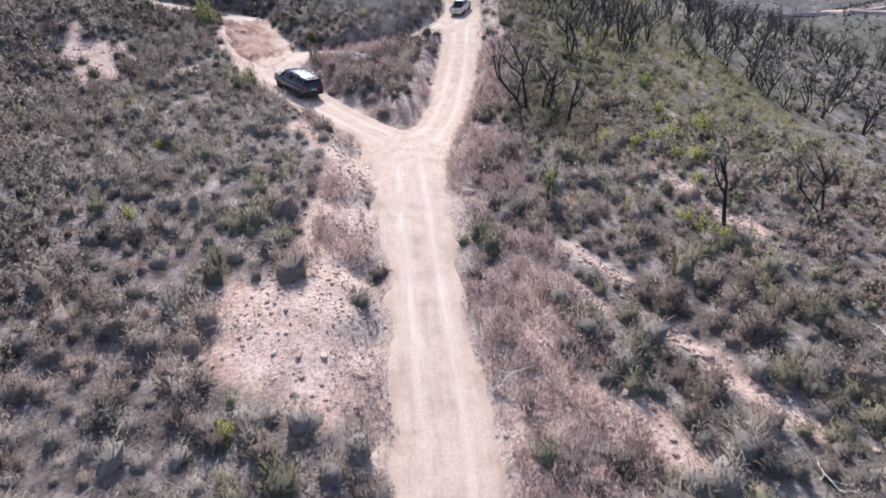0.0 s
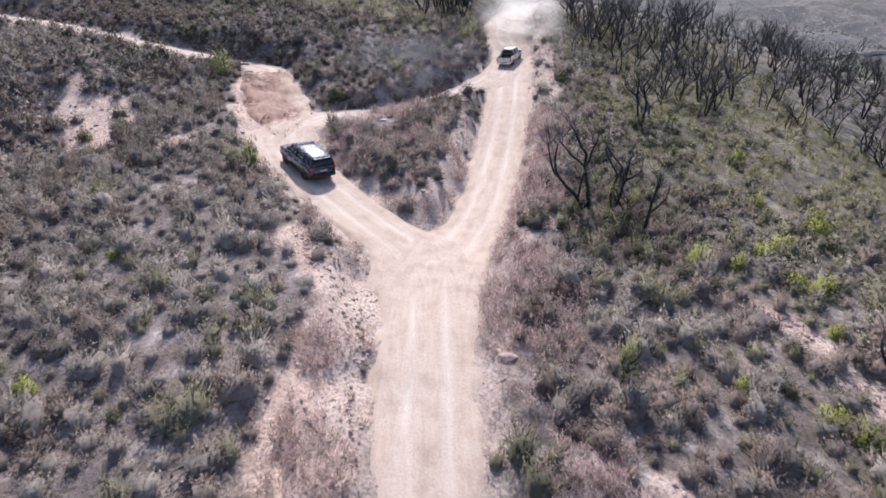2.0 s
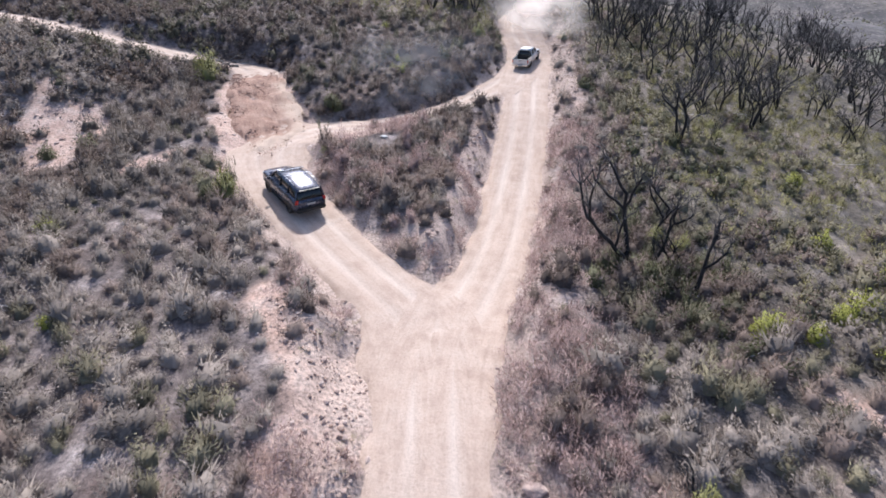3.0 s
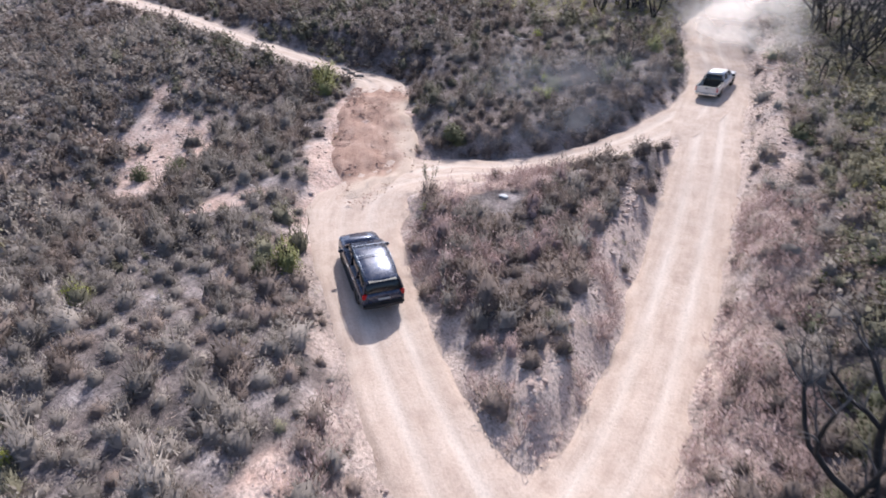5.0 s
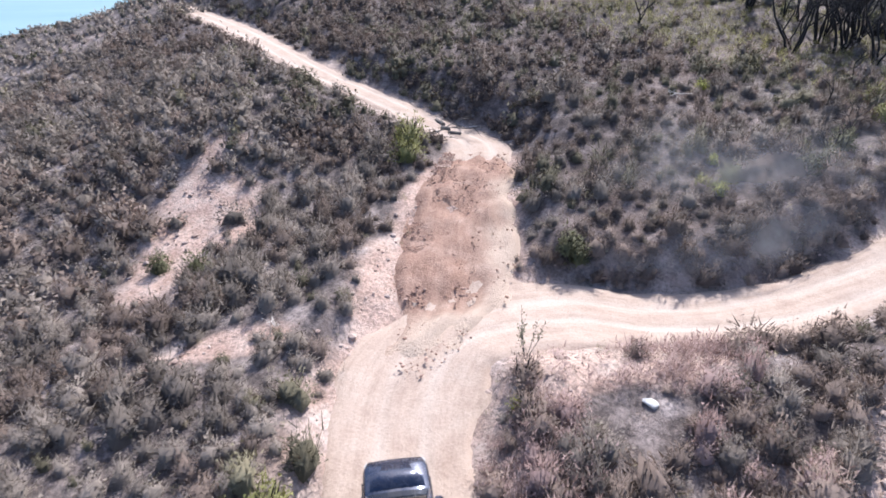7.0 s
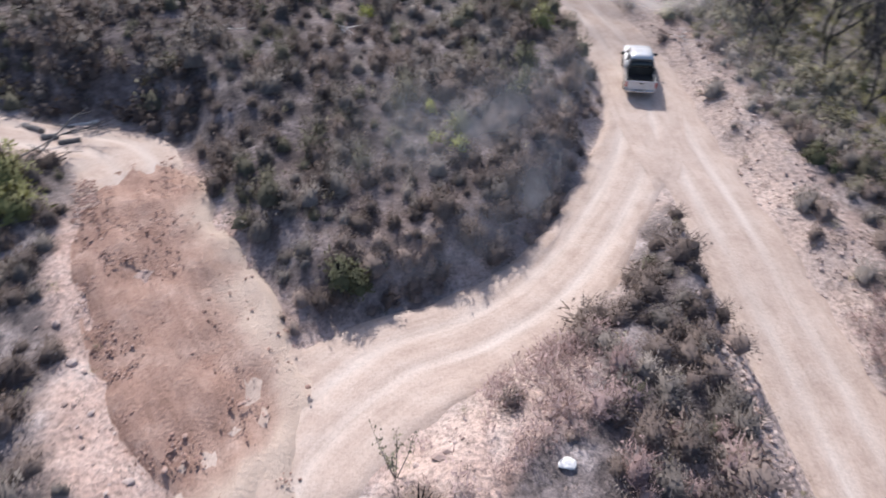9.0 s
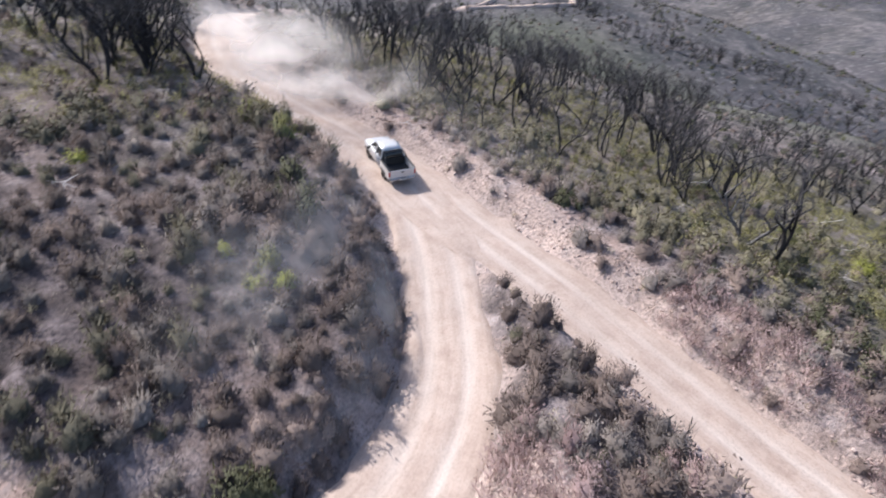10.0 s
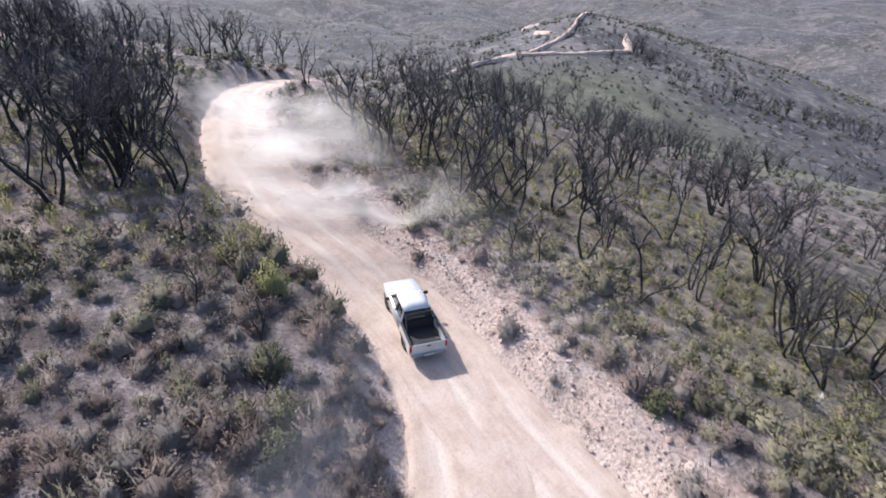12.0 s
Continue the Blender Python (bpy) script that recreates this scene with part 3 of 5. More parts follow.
def shrub_shape(seed, strands, leaves, wide=1.0, tall=0.8, leaf=0.11, fine=0.0125, upright=0.0, core=(6, 2, 0.58)):
    """One shrub about 1 m across, as loose triangles (place and normal): fine shoots rising to an uneven dome, and small leaf sprays on it."""
    r = np.random.default_rng(seed)
    tris = []
    lobes = r.uniform(0, 6.28, 4)
    def reach(a, e):
        return 0.5 * (0.80 + 0.13 * np.sin(2 * a + lobes[0]) + 0.12 * np.sin(3 * a + lobes[1]) + 0.1 * np.sin(5 * a + lobes[2] + 2 * e))
    def on_dome(low, q):
        a, e = r.uniform(0, 6.28), np.arcsin(r.uniform(low, 1.0))
        q = q * reach(a, e)
        return np.array([math.cos(a) * math.cos(e) * q * wide, math.sin(a) * math.cos(e) * q * wide, math.sin(e) * q * 2 * tall])
    for _ in range(strands):
        tip = on_dome(0.10 + upright * 0.5, r.uniform(0.78, 1.0) if r.uniform() < 0.86 else r.uniform(1.0, 1.22))
        kind = r.uniform()
        if kind < 0.62:            # feathery ends of the shoots
            root = tip * r.uniform(0.62, 0.88) + r.normal(size=3) * np.array([0.05, 0.05, 0.03])
        elif kind < 0.88:          # side shoots
            root = tip * r.uniform(0.40, 0.70)
            root[:2] = root[:2] * 0.9 + r.normal(size=2) * 0.05
        else:                      # stems from the base
            root = tip * np.array([0.3, 0.3, 0.05]) + r.normal(size=3) * np.array([0.04, 0.04, 0.01])
        way = tip - root
        s = np.cross(way, r.normal(size=3)); s *= fine * r.uniform(0.6, 1.5) * (1.25 if kind < 0.62 else 0.7) / (np.linalg.norm(s) + 1e-6)
        tris.append([root - s, root + s, tip + r.normal(size=3) * 0.02])
    for _ in range(leaves):
        c = on_dome(0.03, r.uniform(0.6, 1.0))
        d = r.normal(size=3) + np.array([0, 0, 0.3])
        d *= leaf * r.uniform(0.7, 1.3) / np.linalg.norm(d)
        s = np.cross(d, r.normal(size=3)); s *= leaf * r.uniform(0.3, 0.5) / (np.linalg.norm(s) + 1e-6)
        tris.append([c - s, c + s, c + d])
    if core:                       # the dense inside
        around, up, deep = core
        def knot(i, j):
            a, e = 6.2832 * (i % around) / around + 0.3 * j, 1.5708 * min(j, up) / up
            q = reach(a, e) * (deep + 0.1 * np.sin(3.7 * (i % around) + 5 * j + lobes[3]))
            return np.array([math.cos(a) * math.cos(e) * q * wide, math.sin(a) * math.cos(e) * q * wide, math.sin(e) * q * 2 * tall])
        for j in range(up):
            for i in range(around):
                a, b, c, d = knot(i, j), knot(i + 1, j), knot(i + 1, j + 1), knot(i, j + 1)
                tris += [[a, b, c], [a, c, d]] if j < up - 1 else [[a, b, knot(0, up)]]
    return rounded(tris, (0, 0, -0.12 * tall), 0.86)


def scatter(name, shapes, mat, xs, ys, size, tint, label, cat, sink=0.04):
    """All plants of one kind, joined."""
    z = height(xs, ys)
    vs, ts, ns = [], [], []
    turn = rng.uniform(0, 6.28, len(xs))
    pick = rng.integers(0, len(shapes), len(xs))
    tall = rng.uniform(0.75, 1.25, len(xs))
    for k, shape in enumerate(shapes):
        i = np.nonzero(pick == k)[0]
        if not len(i):
            continue
        c, s = np.cos(turn[i])[:, None], np.sin(turn[i])[:, None]
        X = (shape[None, :, 0] * c - shape[None, :, 1] * s) * size[i, None] + xs[i, None]
        Y = (shape[None, :, 0] * s + shape[None, :, 1] * c) * size[i, None] + ys[i, None]
        Z = shape[None, :, 2] * (size[i] * tall[i])[:, None] + z[i, None] - sink
        vs.append(np.stack([X, Y, Z], -1).reshape(-1, 3))
        ts.append(np.repeat(tint[i], len(shape)))
        ns.append(np.stack([shape[None, :, 3] * c - shape[None, :, 4] * s, shape[None, :, 3] * s + shape[None, :, 4] * c, np.broadcast_to(shape[None, :, 5], X.shape)], -1).reshape(-1, 3))
    v, t = np.vstack(vs), np.concatenate(ts)
    me = mesh_from(name, v, np.arange(len(v)).reshape(-1, 3), mat, (("tint", t),), True, np.vstack(ns))
    return tagged(new(name, me), label, cat, kind="stuff")


def strewn(n, x0, x1, y0, y1, gap=0.25, thin=0.55):
    """Places for plants in the camera's view, off the tracks, fewer on bare earth."""
    x, y = rng.uniform(x0, x1, n), rng.uniform(y0, y1, n)
    keep = (np.abs(x) < 0.95 * y + 7) & (verge(x, y) > gap + 0.25 * rng.uniform(0, 1, n)) & (rng.uniform(0, 1, n) > bareness(x, y) * thin)
    return x[keep], y[keep]


def spaced(gap, x0, x1, y0, y1, lost=0.2, thin=0.97):
    """Places for plants in the camera's view, at rough distances from one another, off the tracks."""
    x, y = [g.ravel() for g in np.meshgrid(np.arange(x0, x1, gap), np.arange(y0, y1, gap))]
    x, y = x + rng.uniform(-0.36, 0.36, len(x)) * gap, y + rng.uniform(-0.36, 0.36, len(y)) * gap
    keep = ((np.abs(x) < 0.95 * y + 7) | ((x < -50) & (y > 48))) & (verge(x, y) > 0.3 + 0.3 * rng.uniform(0, 1, len(x))) & (rng.uniform(0, 1, len(x)) > bareness(x, y) * thin) & (rng.uniform(0, 1, len(x)) > lost)
    return x[keep], y[keep]


SHRUBS = [shrub_shape(s, 165, 75, leaf=0.058, tall=0.70, fine=0.0105, core=(6, 2, 0.62)) for s in range(6)]
BROOMS = [shrub_shape(10 + s, 180, 56, 0.95, 0.80, leaf=0.055, fine=0.0105, upright=0.35, core=(6, 2, 0.58)) for s in range(5)]
MID_SHRUBS = [shrub_shape(80 + s, 46, 42, leaf=0.10, tall=0.72, fine=0.020, upright=0.1, core=(5, 2, 0.50)) for s in range(6)]
SPRIGS = [shrub_shape(60 + s, 14, 7, leaf=0.10, fine=0.02, upright=0.1, core=None) for s in range(4)]
TUFTS = [shrub_shape(20 + s, 38, 0, 0.9, 0.75, 0.09, upright=0.6, core=None) for s in range(4)]
FAR_SHRUBS = [shrub_shape(40 + s, 6, 20, 1.0, 0.75, 0.19, fine=0.035, core=(4, 2, 0.58)) for s in range(5)]

px, py = spaced(1.04, -58, 32, 2, 112, 0.08)
wx, wy = spaced(1.1, -82, -58, 40, 110)
ex, ey = spaced(1.3, 32, 50, 28, 108)
px, py = np.concatenate([px, wx, ex]), np.concatenate([py, wy, ey])
kind_noise = 0.5 + 0.5 * vnoise(px, py, 6.0, 61) + 0.35 * vnoise(px, py, 1.7, 62) + rng.normal(0, 0.22, len(px))
green = greenness(px, py)
# the round patch at (9, 47.5) darkens plants for the charred trees' shade
back = np.maximum(smooth(py + 0.3 * px, 60, 70) * (px < 0) * (1 - 0.7 * smooth(px, -16, -8) * smooth(py, 74, 80)), np.exp(-((px - 9) ** 2 + (py - 47.5) ** 2) / 32))
roadside = 1 - smooth(verge(px, py), 1.0, 5.0)
choice = np.where(rng.uniform(0, 1, len(px)) < 0.75 * green, 2, np.where(kind_noise < 0.40 + 0.2 * roadside + 0.08 * back - 0.12 * smooth(-px, 18, 26) * (1 - back), 1, np.where(kind_noise < 0.90 - 0.14 * back + 0.2 * (px < -12) * (1 - back), 0, 2)))
# follows the camera's path; plants close to it get the finer shapes
flight_line = spline([(0, 0), (0, 28), (-5, 41), (-13, 52), (-19, 60), (-11, 65), (-8, 73)], 2.0)
away, _ = nearest(px, py, flight_line)
east = smooth(px - 0.06 * (py - 50), 6, 9) * smooth(py, 46, 54)
choice = np.where((choice != 2) & (rng.uniform(0, 1, len(px)) < 0.75 * east), 2, choice)
size = np.clip(rng.lognormal(0.40, 0.38, len(px)), 0.6, 2.7) * (1 - 0.16 * back)
# western shrubs far from the camera's path are made larger
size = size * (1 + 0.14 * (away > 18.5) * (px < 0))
meadow = np.maximum(smooth(px - 0.1 * (py - 40), 8, 13) * smooth(py, 48, 58), smooth(py + 0.3 * px, 88, 93) * (px < 0) * (px > -34))
size = size * (np.hypot(px + 8.95, py - 60.0) > 1.6) * (1 - 0.3 * meadow) * (rng.uniform(0, 1, len(px)) > np.maximum(0.6 * meadow, 0.5 * (px > 0) * (py < 50) * (1 - smooth(verge(px, py), 3.0, 5.5))))
tint = np.clip(rng.normal(0.46, 0.22, len(px)) + 0.22 * vnoise(px, py, 9.0, 63) - 0.56 * back - 0.22 * smooth(-px, 10, 26) - 0.16 * east, 0.02, 0.85)
for k, (name, mat, label, cat) in enumerate((("grey_shrubs", GREY_LEAF, "low grey leafless shrubs over the dry slope", "shrubs"),
                                             ("brown_shrubs", BROWN_LEAF, "low reddish brown dry shrubs on the slope", "shrubs"),
                                             ("olive_shrubs", OLIVE_LEAF, "low olive green shrubs and grass on the slope", "shrubs"))):
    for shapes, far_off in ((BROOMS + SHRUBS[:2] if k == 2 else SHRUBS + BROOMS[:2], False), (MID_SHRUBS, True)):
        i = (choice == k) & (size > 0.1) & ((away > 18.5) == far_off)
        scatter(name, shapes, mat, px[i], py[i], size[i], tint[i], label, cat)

qx, qy = strewn(8200, -50, 32, 2, 108, 0.1, 0.6)
i = rng.uniform(0, 1, len(qx)) > 0.7 * smooth(qx - 0.06 * (qy - 50), 6, 9)
qx, qy = qx[i], qy[i]
q = rng.uniform(0, 1, len(qx)) < 0.55
for name, mat, k, label in (("grey_twigs", GREY_LEAF, q, "small grey twiggy sprigs between the shrubs"), ("brown_twigs", BROWN_LEAF, ~q, "small brown twiggy sprigs between the shrubs")):
    scatter(name, SPRIGS, mat, qx[k], qy[k], rng.uniform(0.4, 0.95, k.sum()), rng.uniform(0.2, 1, k.sum()) * (1 - 0.6 * smooth(qy[k] + 0.3 * qx[k], 60, 70) * (qx[k] < 0)), label, "shrubs")
vx, vy = strewn(14000, -34, 36, 44, 110, 0.5, 0.6)
i = rng.uniform(0, 1, len(vx)) < np.where(vx > 0, smooth(vx + 0.1 * (vy - 60), 9, 14) * (0.3 + 0.55 * smooth(vy, 50, 60)) * (0.6 + 0.4 * smooth(84 - vy, 0, 8)), smooth(vy + 0.3 * vx, 87, 92) * 0.85)
vx, vy = vx[i], vy[i]
scatter("green_grass", TUFTS, MEADOW_LEAF, vx, vy, np.clip(rng.lognormal(-0.12, 0.3, len(vx)), 0.45, 1.5), rng.uniform(0.0, 0.8, len(vx)) + 0.35 * (vx > 11) * smooth(74 - vy, 0, 8) + 0.15 * (vx < 0), "yellow-green grass tufts below the burnt trees", "grass")
# thick growth on the bank above the bend and round the knoll
def bank_row(line, n, lo, hi, side, test):
    i = rng.integers(1, len(line) - 1, n)
    i = i[test(line[i, 0], line[i, 1])]
    t = line[i + 1, :2] - line[i - 1, :2]
    t /= np.linalg.norm(t, axis=1)[:, None]
    off = (line[i, 3] + rng.uniform(lo, hi, len(i))) * side
    x, y = line[i, 0] + t[:, 1] * off, line[i, 1] - t[:, 0] * off
    k = verge(x, y) > 0.15
    return x[k], y[k]
kx, ky = bank_row(LEFT, 260, 0.3, 2.6, -1, lambda x, y: (x > -16.5) & (y > 64) & (y < 82))
scatter("brown_shrubs", SHRUBS, BROWN_LEAF, kx, ky, rng.uniform(0.55, 1.2, len(kx)), rng.uniform(0.25, 1.0, len(kx)), "dark brown dry shrubs on the cut bank", "shrubs")
kx, ky = bank_row(LEFT, 190, 0.6, 4.2, -1, lambda x, y: (y > 50) & (y < 61) & (x < -10))
i = rng.uniform(0, 1, len(kx)) < 0.6
for name, mat, j in (("grey_shrubs", GREY_LEAF, i), ("brown_shrubs", BROWN_LEAF, ~i)):
    scatter(name, SHRUBS, mat, kx[j], ky[j], rng.uniform(0.7, 1.5, j.sum()), rng.uniform(0.1, 0.6, j.sum()), "dark shrubs crowding the track's edge", "shrubs")


def thicken(n, x0, x1, y0, y1, test, lo, hi, mats, shapes=SHRUBS + BROOMS):
    x, y = rng.uniform(x0, x1, n), rng.uniform(y0, y1, n)
    i = test(x, y) & (np.hypot(x + 8.8, y - 60.4) > 1.8) & (verge(x, y) > 1.0) & (bareness(x, y) < 0.6)
    x, y = x[i], y[i]
    which = rng.integers(0, len(mats), len(x))
    for k, (name, mat, label) in enumerate(mats):
        j = which == k
        scatter(name, shapes, mat, x[j], y[j], rng.uniform(lo, hi, j.sum()), rng.uniform(0.15, 0.65, j.sum()), label, "shrubs")


thicken(260, -15, 0, 46, 66, lambda x, y: np.hypot((x + 6.5) / 6.5, (y - 57) / 9.5) < 1, 1.2, 2.1, (("grey_shrubs", GREY_LEAF, "soft grey shrubs crowding the knoll"), ("brown_shrubs", BROWN_LEAF, "soft brown shrubs crowding the knoll"), ("brown_shrubs", RED_GRASS, "mauve dry shrubs crowding the knoll")))
thicken(110, -20, -2, 70, 96, lambda x, y: y > 70 + 0.25 * (x + 16), 0.9, 1.8, (("grey_shrubs", GREY_LEAF, "low grey shrubs on the burnt bank"), ("brown_shrubs", BROWN_LEAF, "low brown shrubs on the burnt bank")))
thicken(110, 4, 13, 41, 51, lambda x, y: np.hypot(x - 8.4, y - 45.8) < 4.2, 1.1, 2.0, (("brown_shrubs", DARK_LEAF, "dark brush below the charred trees"), ("brown_shrubs", BROWN_LEAF, "brown brush below the charred trees")))
thicken(170, 6, 17, 40, 64, lambda x, y: (verge(x, y) > 3.6) & (vnoise(x, y, 3.0, 99) > -0.25), 0.9, 1.7, (("brown_shrubs", BROWN_LEAF, "dark brown brush on the slope below the track"), ("olive_shrubs", DARK_LEAF, "dark olive brush on the slope below the track")), MID_SHRUBS)
thicken(420, 7, 24, 50, 104, lambda x, y: (x > 6.5 + 0.06 * (y - 50)) & (vnoise(x, y, 4.0, 96) > -0.2), 0.8, 1.6, (("olive_shrubs", DARK_LEAF, "dark green brush between the burnt trees"), ("olive_shrubs", OLIVE_LEAF, "olive brush between the burnt trees"), ("brown_shrubs", BROWN_LEAF, "brown brush between the burnt trees")), MID_SHRUBS)
thicken(230, -14, 18, 106, 130, lambda x, y: y > 106, 0.8, 1.7, (("grey_shrubs", MUTED_LEAF, "dark grey brush behind the hilltop"), ("olive_shrubs", DARK_LEAF, "dark green brush behind the hilltop")), MID_SHRUBS)
ux, uy = rng.uniform(2, 8.5, 900), rng.uniform(48, 96, 900)
i = (verge(ux, uy) > 0.4) & (verge(ux, uy) < 4.5) & (vnoise(ux, uy, 1.4, 95) > -0.25)
ux, uy = ux[i], uy[i]
scatter("brown_twigs", TUFTS + SPRIGS, BROWN_LEAF, ux, uy, rng.uniform(0.35, 0.95, len(ux)), rng.uniform(0.3, 0.9, len(ux)), "small brown tussocks on the stony verge", "shrubs")
tx, ty = strewn(5200, -50, 30, 2, 108, 0.05, 0.2)
i = rng.uniform(0, 1, len(tx)) < np.maximum(0.25 * (tx < 8), np.maximum(np.where(tx > 0, 0.25, 0.3) * greenness(tx, ty), 0.6 * (1 - smooth(verge(tx, ty), 0.5, 3.0))))
tx, ty = tx[i], ty[i]
scatter("dry_grass", TUFTS, GRASS_LEAF, tx, ty, np.clip(rng.lognormal(-0.55, 0.3, len(tx)), 0.3, 1.0), rng.uniform(0, 1, len(tx)), "pale dry grass tufts along the track banks", "grass")

gx_, gy_ = strewn(19000, -13, 12, 6, 66, 0.1, 0.12)
gv = verge(gx_, gy_)
i = (gv < np.where(gx_ > 0, 5.5 - 1.7 * smooth(gy_, 38, 46), 3.8)) & (vnoise(gx_, gy_, 4.5, 91) + 0.5 * vnoise(gx_, gy_, 1.6, 92) > np.where(gx_ > 0, -0.35, np.where(gy_ > 46, -0.1, 0.42)) + 0.5 * rng.uniform(0, 1, len(gx_)))
gx_, gy_ = gx_[i], gy_[i]
scatter("red_grass", TUFTS, RED_GRASS, gx_, gy_, np.clip(rng.lognormal(-0.02, 0.3, len(gx_)), 0.45, 1.6), rng.uniform(0, 1, len(gx_)), "reddish mauve dry grass along the track verges", "grass")

wx, wy = rng.uniform(-135, -80, 1700), rng.uniform(50, 118, 1700)
hx, hy = rng.uniform(-130, -2, 2400), rng.uniform(109, 190, 2400)
scatter("grey_shrubs", FAR_SHRUBS, GREY_LEAF, wx, wy, rng.uniform(0.9, 1.8, len(wx)), rng.uniform(0.1, 0.9, len(wx)), "grey shrubs on the hill above the sea", "shrubs")
TINY_SHRUBS = [shrub_shape(90 + s, 0, 5, 1.0, 0.8, 0.25, core=(4, 2, 0.62)) for s in range(5)]
scatter("grey_shrubs", TINY_SHRUBS, MUTED_LEAF, hx, hy, rng.uniform(1.2, 2.4, len(hx)), rng.uniform(0.1, 0.9, len(hx)), "grey shrubs behind the hilltop", "shrubs")
ang, rad = rng.uniform(0, 6.28, 37000), 30 + 370 * rng.uniform(0, 1, 37000) ** 1.1
fx, fy = 0 + rad * np.cos(ang), 60 + rad * np.sin(ang)
i = ((fx < -80) | (fx > 50) | ((fx > 31) & (fy < 28)) | (fy > 111) | (fy < 3)) & (fy > 18) & (fx > -260) & ((np.abs(fx) < 1.1 * fy + 10) | (fy > 50)) & (verge(fx, fy) > 0.3) & (vnoise(fx, fy, 14, 77) + 0.8 * vnoise(fx, fy, 45, 78) + rng.normal(0, 0.4, len(fx)) > -0.35)
fx, fy = fx[i], fy[i]
fsize = rng.uniform(0.7, 1.7, len(fx)) * (1 + smooth(np.hypot(fx, fy - 60), 100, 300))
pick = rng.uniform(0, 1, len(fx))
for name, mat, lo, hi, label in (("grey_shrubs", MUTED_LEAF, 0, 0.62, "grey shrubs on the far slopes"), ("brown_shrubs", BROWN_LEAF, 0.62, 0.76, "brown shrubs on the far slopes"), ("olive_shrubs", DARK_LEAF, 0.76, 1, "dark olive shrubs on the far slopes")):
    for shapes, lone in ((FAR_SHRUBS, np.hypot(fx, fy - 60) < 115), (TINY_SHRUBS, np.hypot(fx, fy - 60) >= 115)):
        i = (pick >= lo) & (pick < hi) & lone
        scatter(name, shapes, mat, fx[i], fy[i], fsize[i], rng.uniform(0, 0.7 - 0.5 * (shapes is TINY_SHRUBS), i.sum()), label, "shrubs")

fx, fy = rng.uniform(60, 1000, 10000), rng.uniform(0, 1000, 10000)
i = (np.hypot(fx, fy - 60) > 330) & (vnoise(fx, fy, 40, 79) + vnoise(fx, fy, 130, 80) + rng.normal(0, 0.3, len(fx)) > 0)
fx, fy = fx[i], fy[i]
half = len(fx) // 2
scatter("grey_shrubs", TINY_SHRUBS, MUTED_LEAF, fx[half:], fy[half:], rng.uniform(2.0, 5.0, len(fx) - half), rng.uniform(0, 0.3, len(fx) - half), "grey scrub dotted over the distant slopes", "shrubs")
fx, fy = fx[:half], fy[:half]
scatter("olive_shrubs", TINY_SHRUBS, DARK_LEAF, fx, fy, rng.uniform(2.0, 5.0, len(fx)), rng.uniform(0.2, 0.8, len(fx)), "dark scrub dotted over the distant slopes", "shrubs")

# coarse growth on the lower slopes, only outside the camera's view wedge
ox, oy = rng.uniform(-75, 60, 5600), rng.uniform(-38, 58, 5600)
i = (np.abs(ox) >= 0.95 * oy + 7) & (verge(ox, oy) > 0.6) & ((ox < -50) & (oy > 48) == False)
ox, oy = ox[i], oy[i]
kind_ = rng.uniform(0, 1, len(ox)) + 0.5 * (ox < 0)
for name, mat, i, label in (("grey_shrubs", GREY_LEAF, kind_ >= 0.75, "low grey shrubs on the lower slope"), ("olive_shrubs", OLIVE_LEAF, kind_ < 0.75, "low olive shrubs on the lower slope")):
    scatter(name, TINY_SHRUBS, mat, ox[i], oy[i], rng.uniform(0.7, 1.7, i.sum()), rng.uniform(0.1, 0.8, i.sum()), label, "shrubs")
# ---------------------------------------------------------------- helpers for things
def part(name, bm_or_mesh, mat, parent, label=""):
    """One mesh object under a thing or a part."""
    if isinstance(bm_or_mesh, bmesh.types.BMesh):
        me = bpy.data.meshes.new(name)
        bm_or_mesh.normal_update()
        bm_or_mesh.to_mesh(me)
        bm_or_mesh.free()
        me.materials.append(mat)
    else:
        me = bm_or_mesh
    ob = new(name, me)
    ob.parent = parent
    return tagged(ob, label)


def tube(points, radii, sides=6):
    """Vertices and triangles of a tapered, bent tube."""
    p, vs, fs = np.array(points, float), [], []
    t = np.gradient(p, axis=0)
    t /= np.linalg.norm(t, axis=1)[:, None] + 1e-9
    ref = np.array([0.31, 0.87, 0.38])
    for i in range(len(p)):
        a = np.cross(t[i], ref); a /= np.linalg.norm(a) + 1e-9
        b = np.cross(t[i], a)
        for k in range(sides):
            w = 2 * math.pi * k / sides
            vs.append(p[i] + radii[i] * (math.cos(w) * a + math.sin(w) * b))
    for i in range(len(p) - 1):
        for k in range(sides):
            a, b = i * sides + k, i * sides + (k + 1) % sides
            fs += [(a, b, b + sides), (a, b + sides, a + sides)]
    return np.array(vs), np.array(fs)


def joined(tubes):
    vs, fs, n = [], [], 0
    for v, f in tubes:
        vs.append(v); fs.append(f + n); n += len(v)
    return np.vstack(vs), np.vstack(fs)


# ---------------------------------------------------------------- burnt trees
TWIG = make_bark("charred_twigs", ((0.040, 0.036, 0.038), (0.085, 0.077, 0.080), (0.17, 0.156, 0.162)))


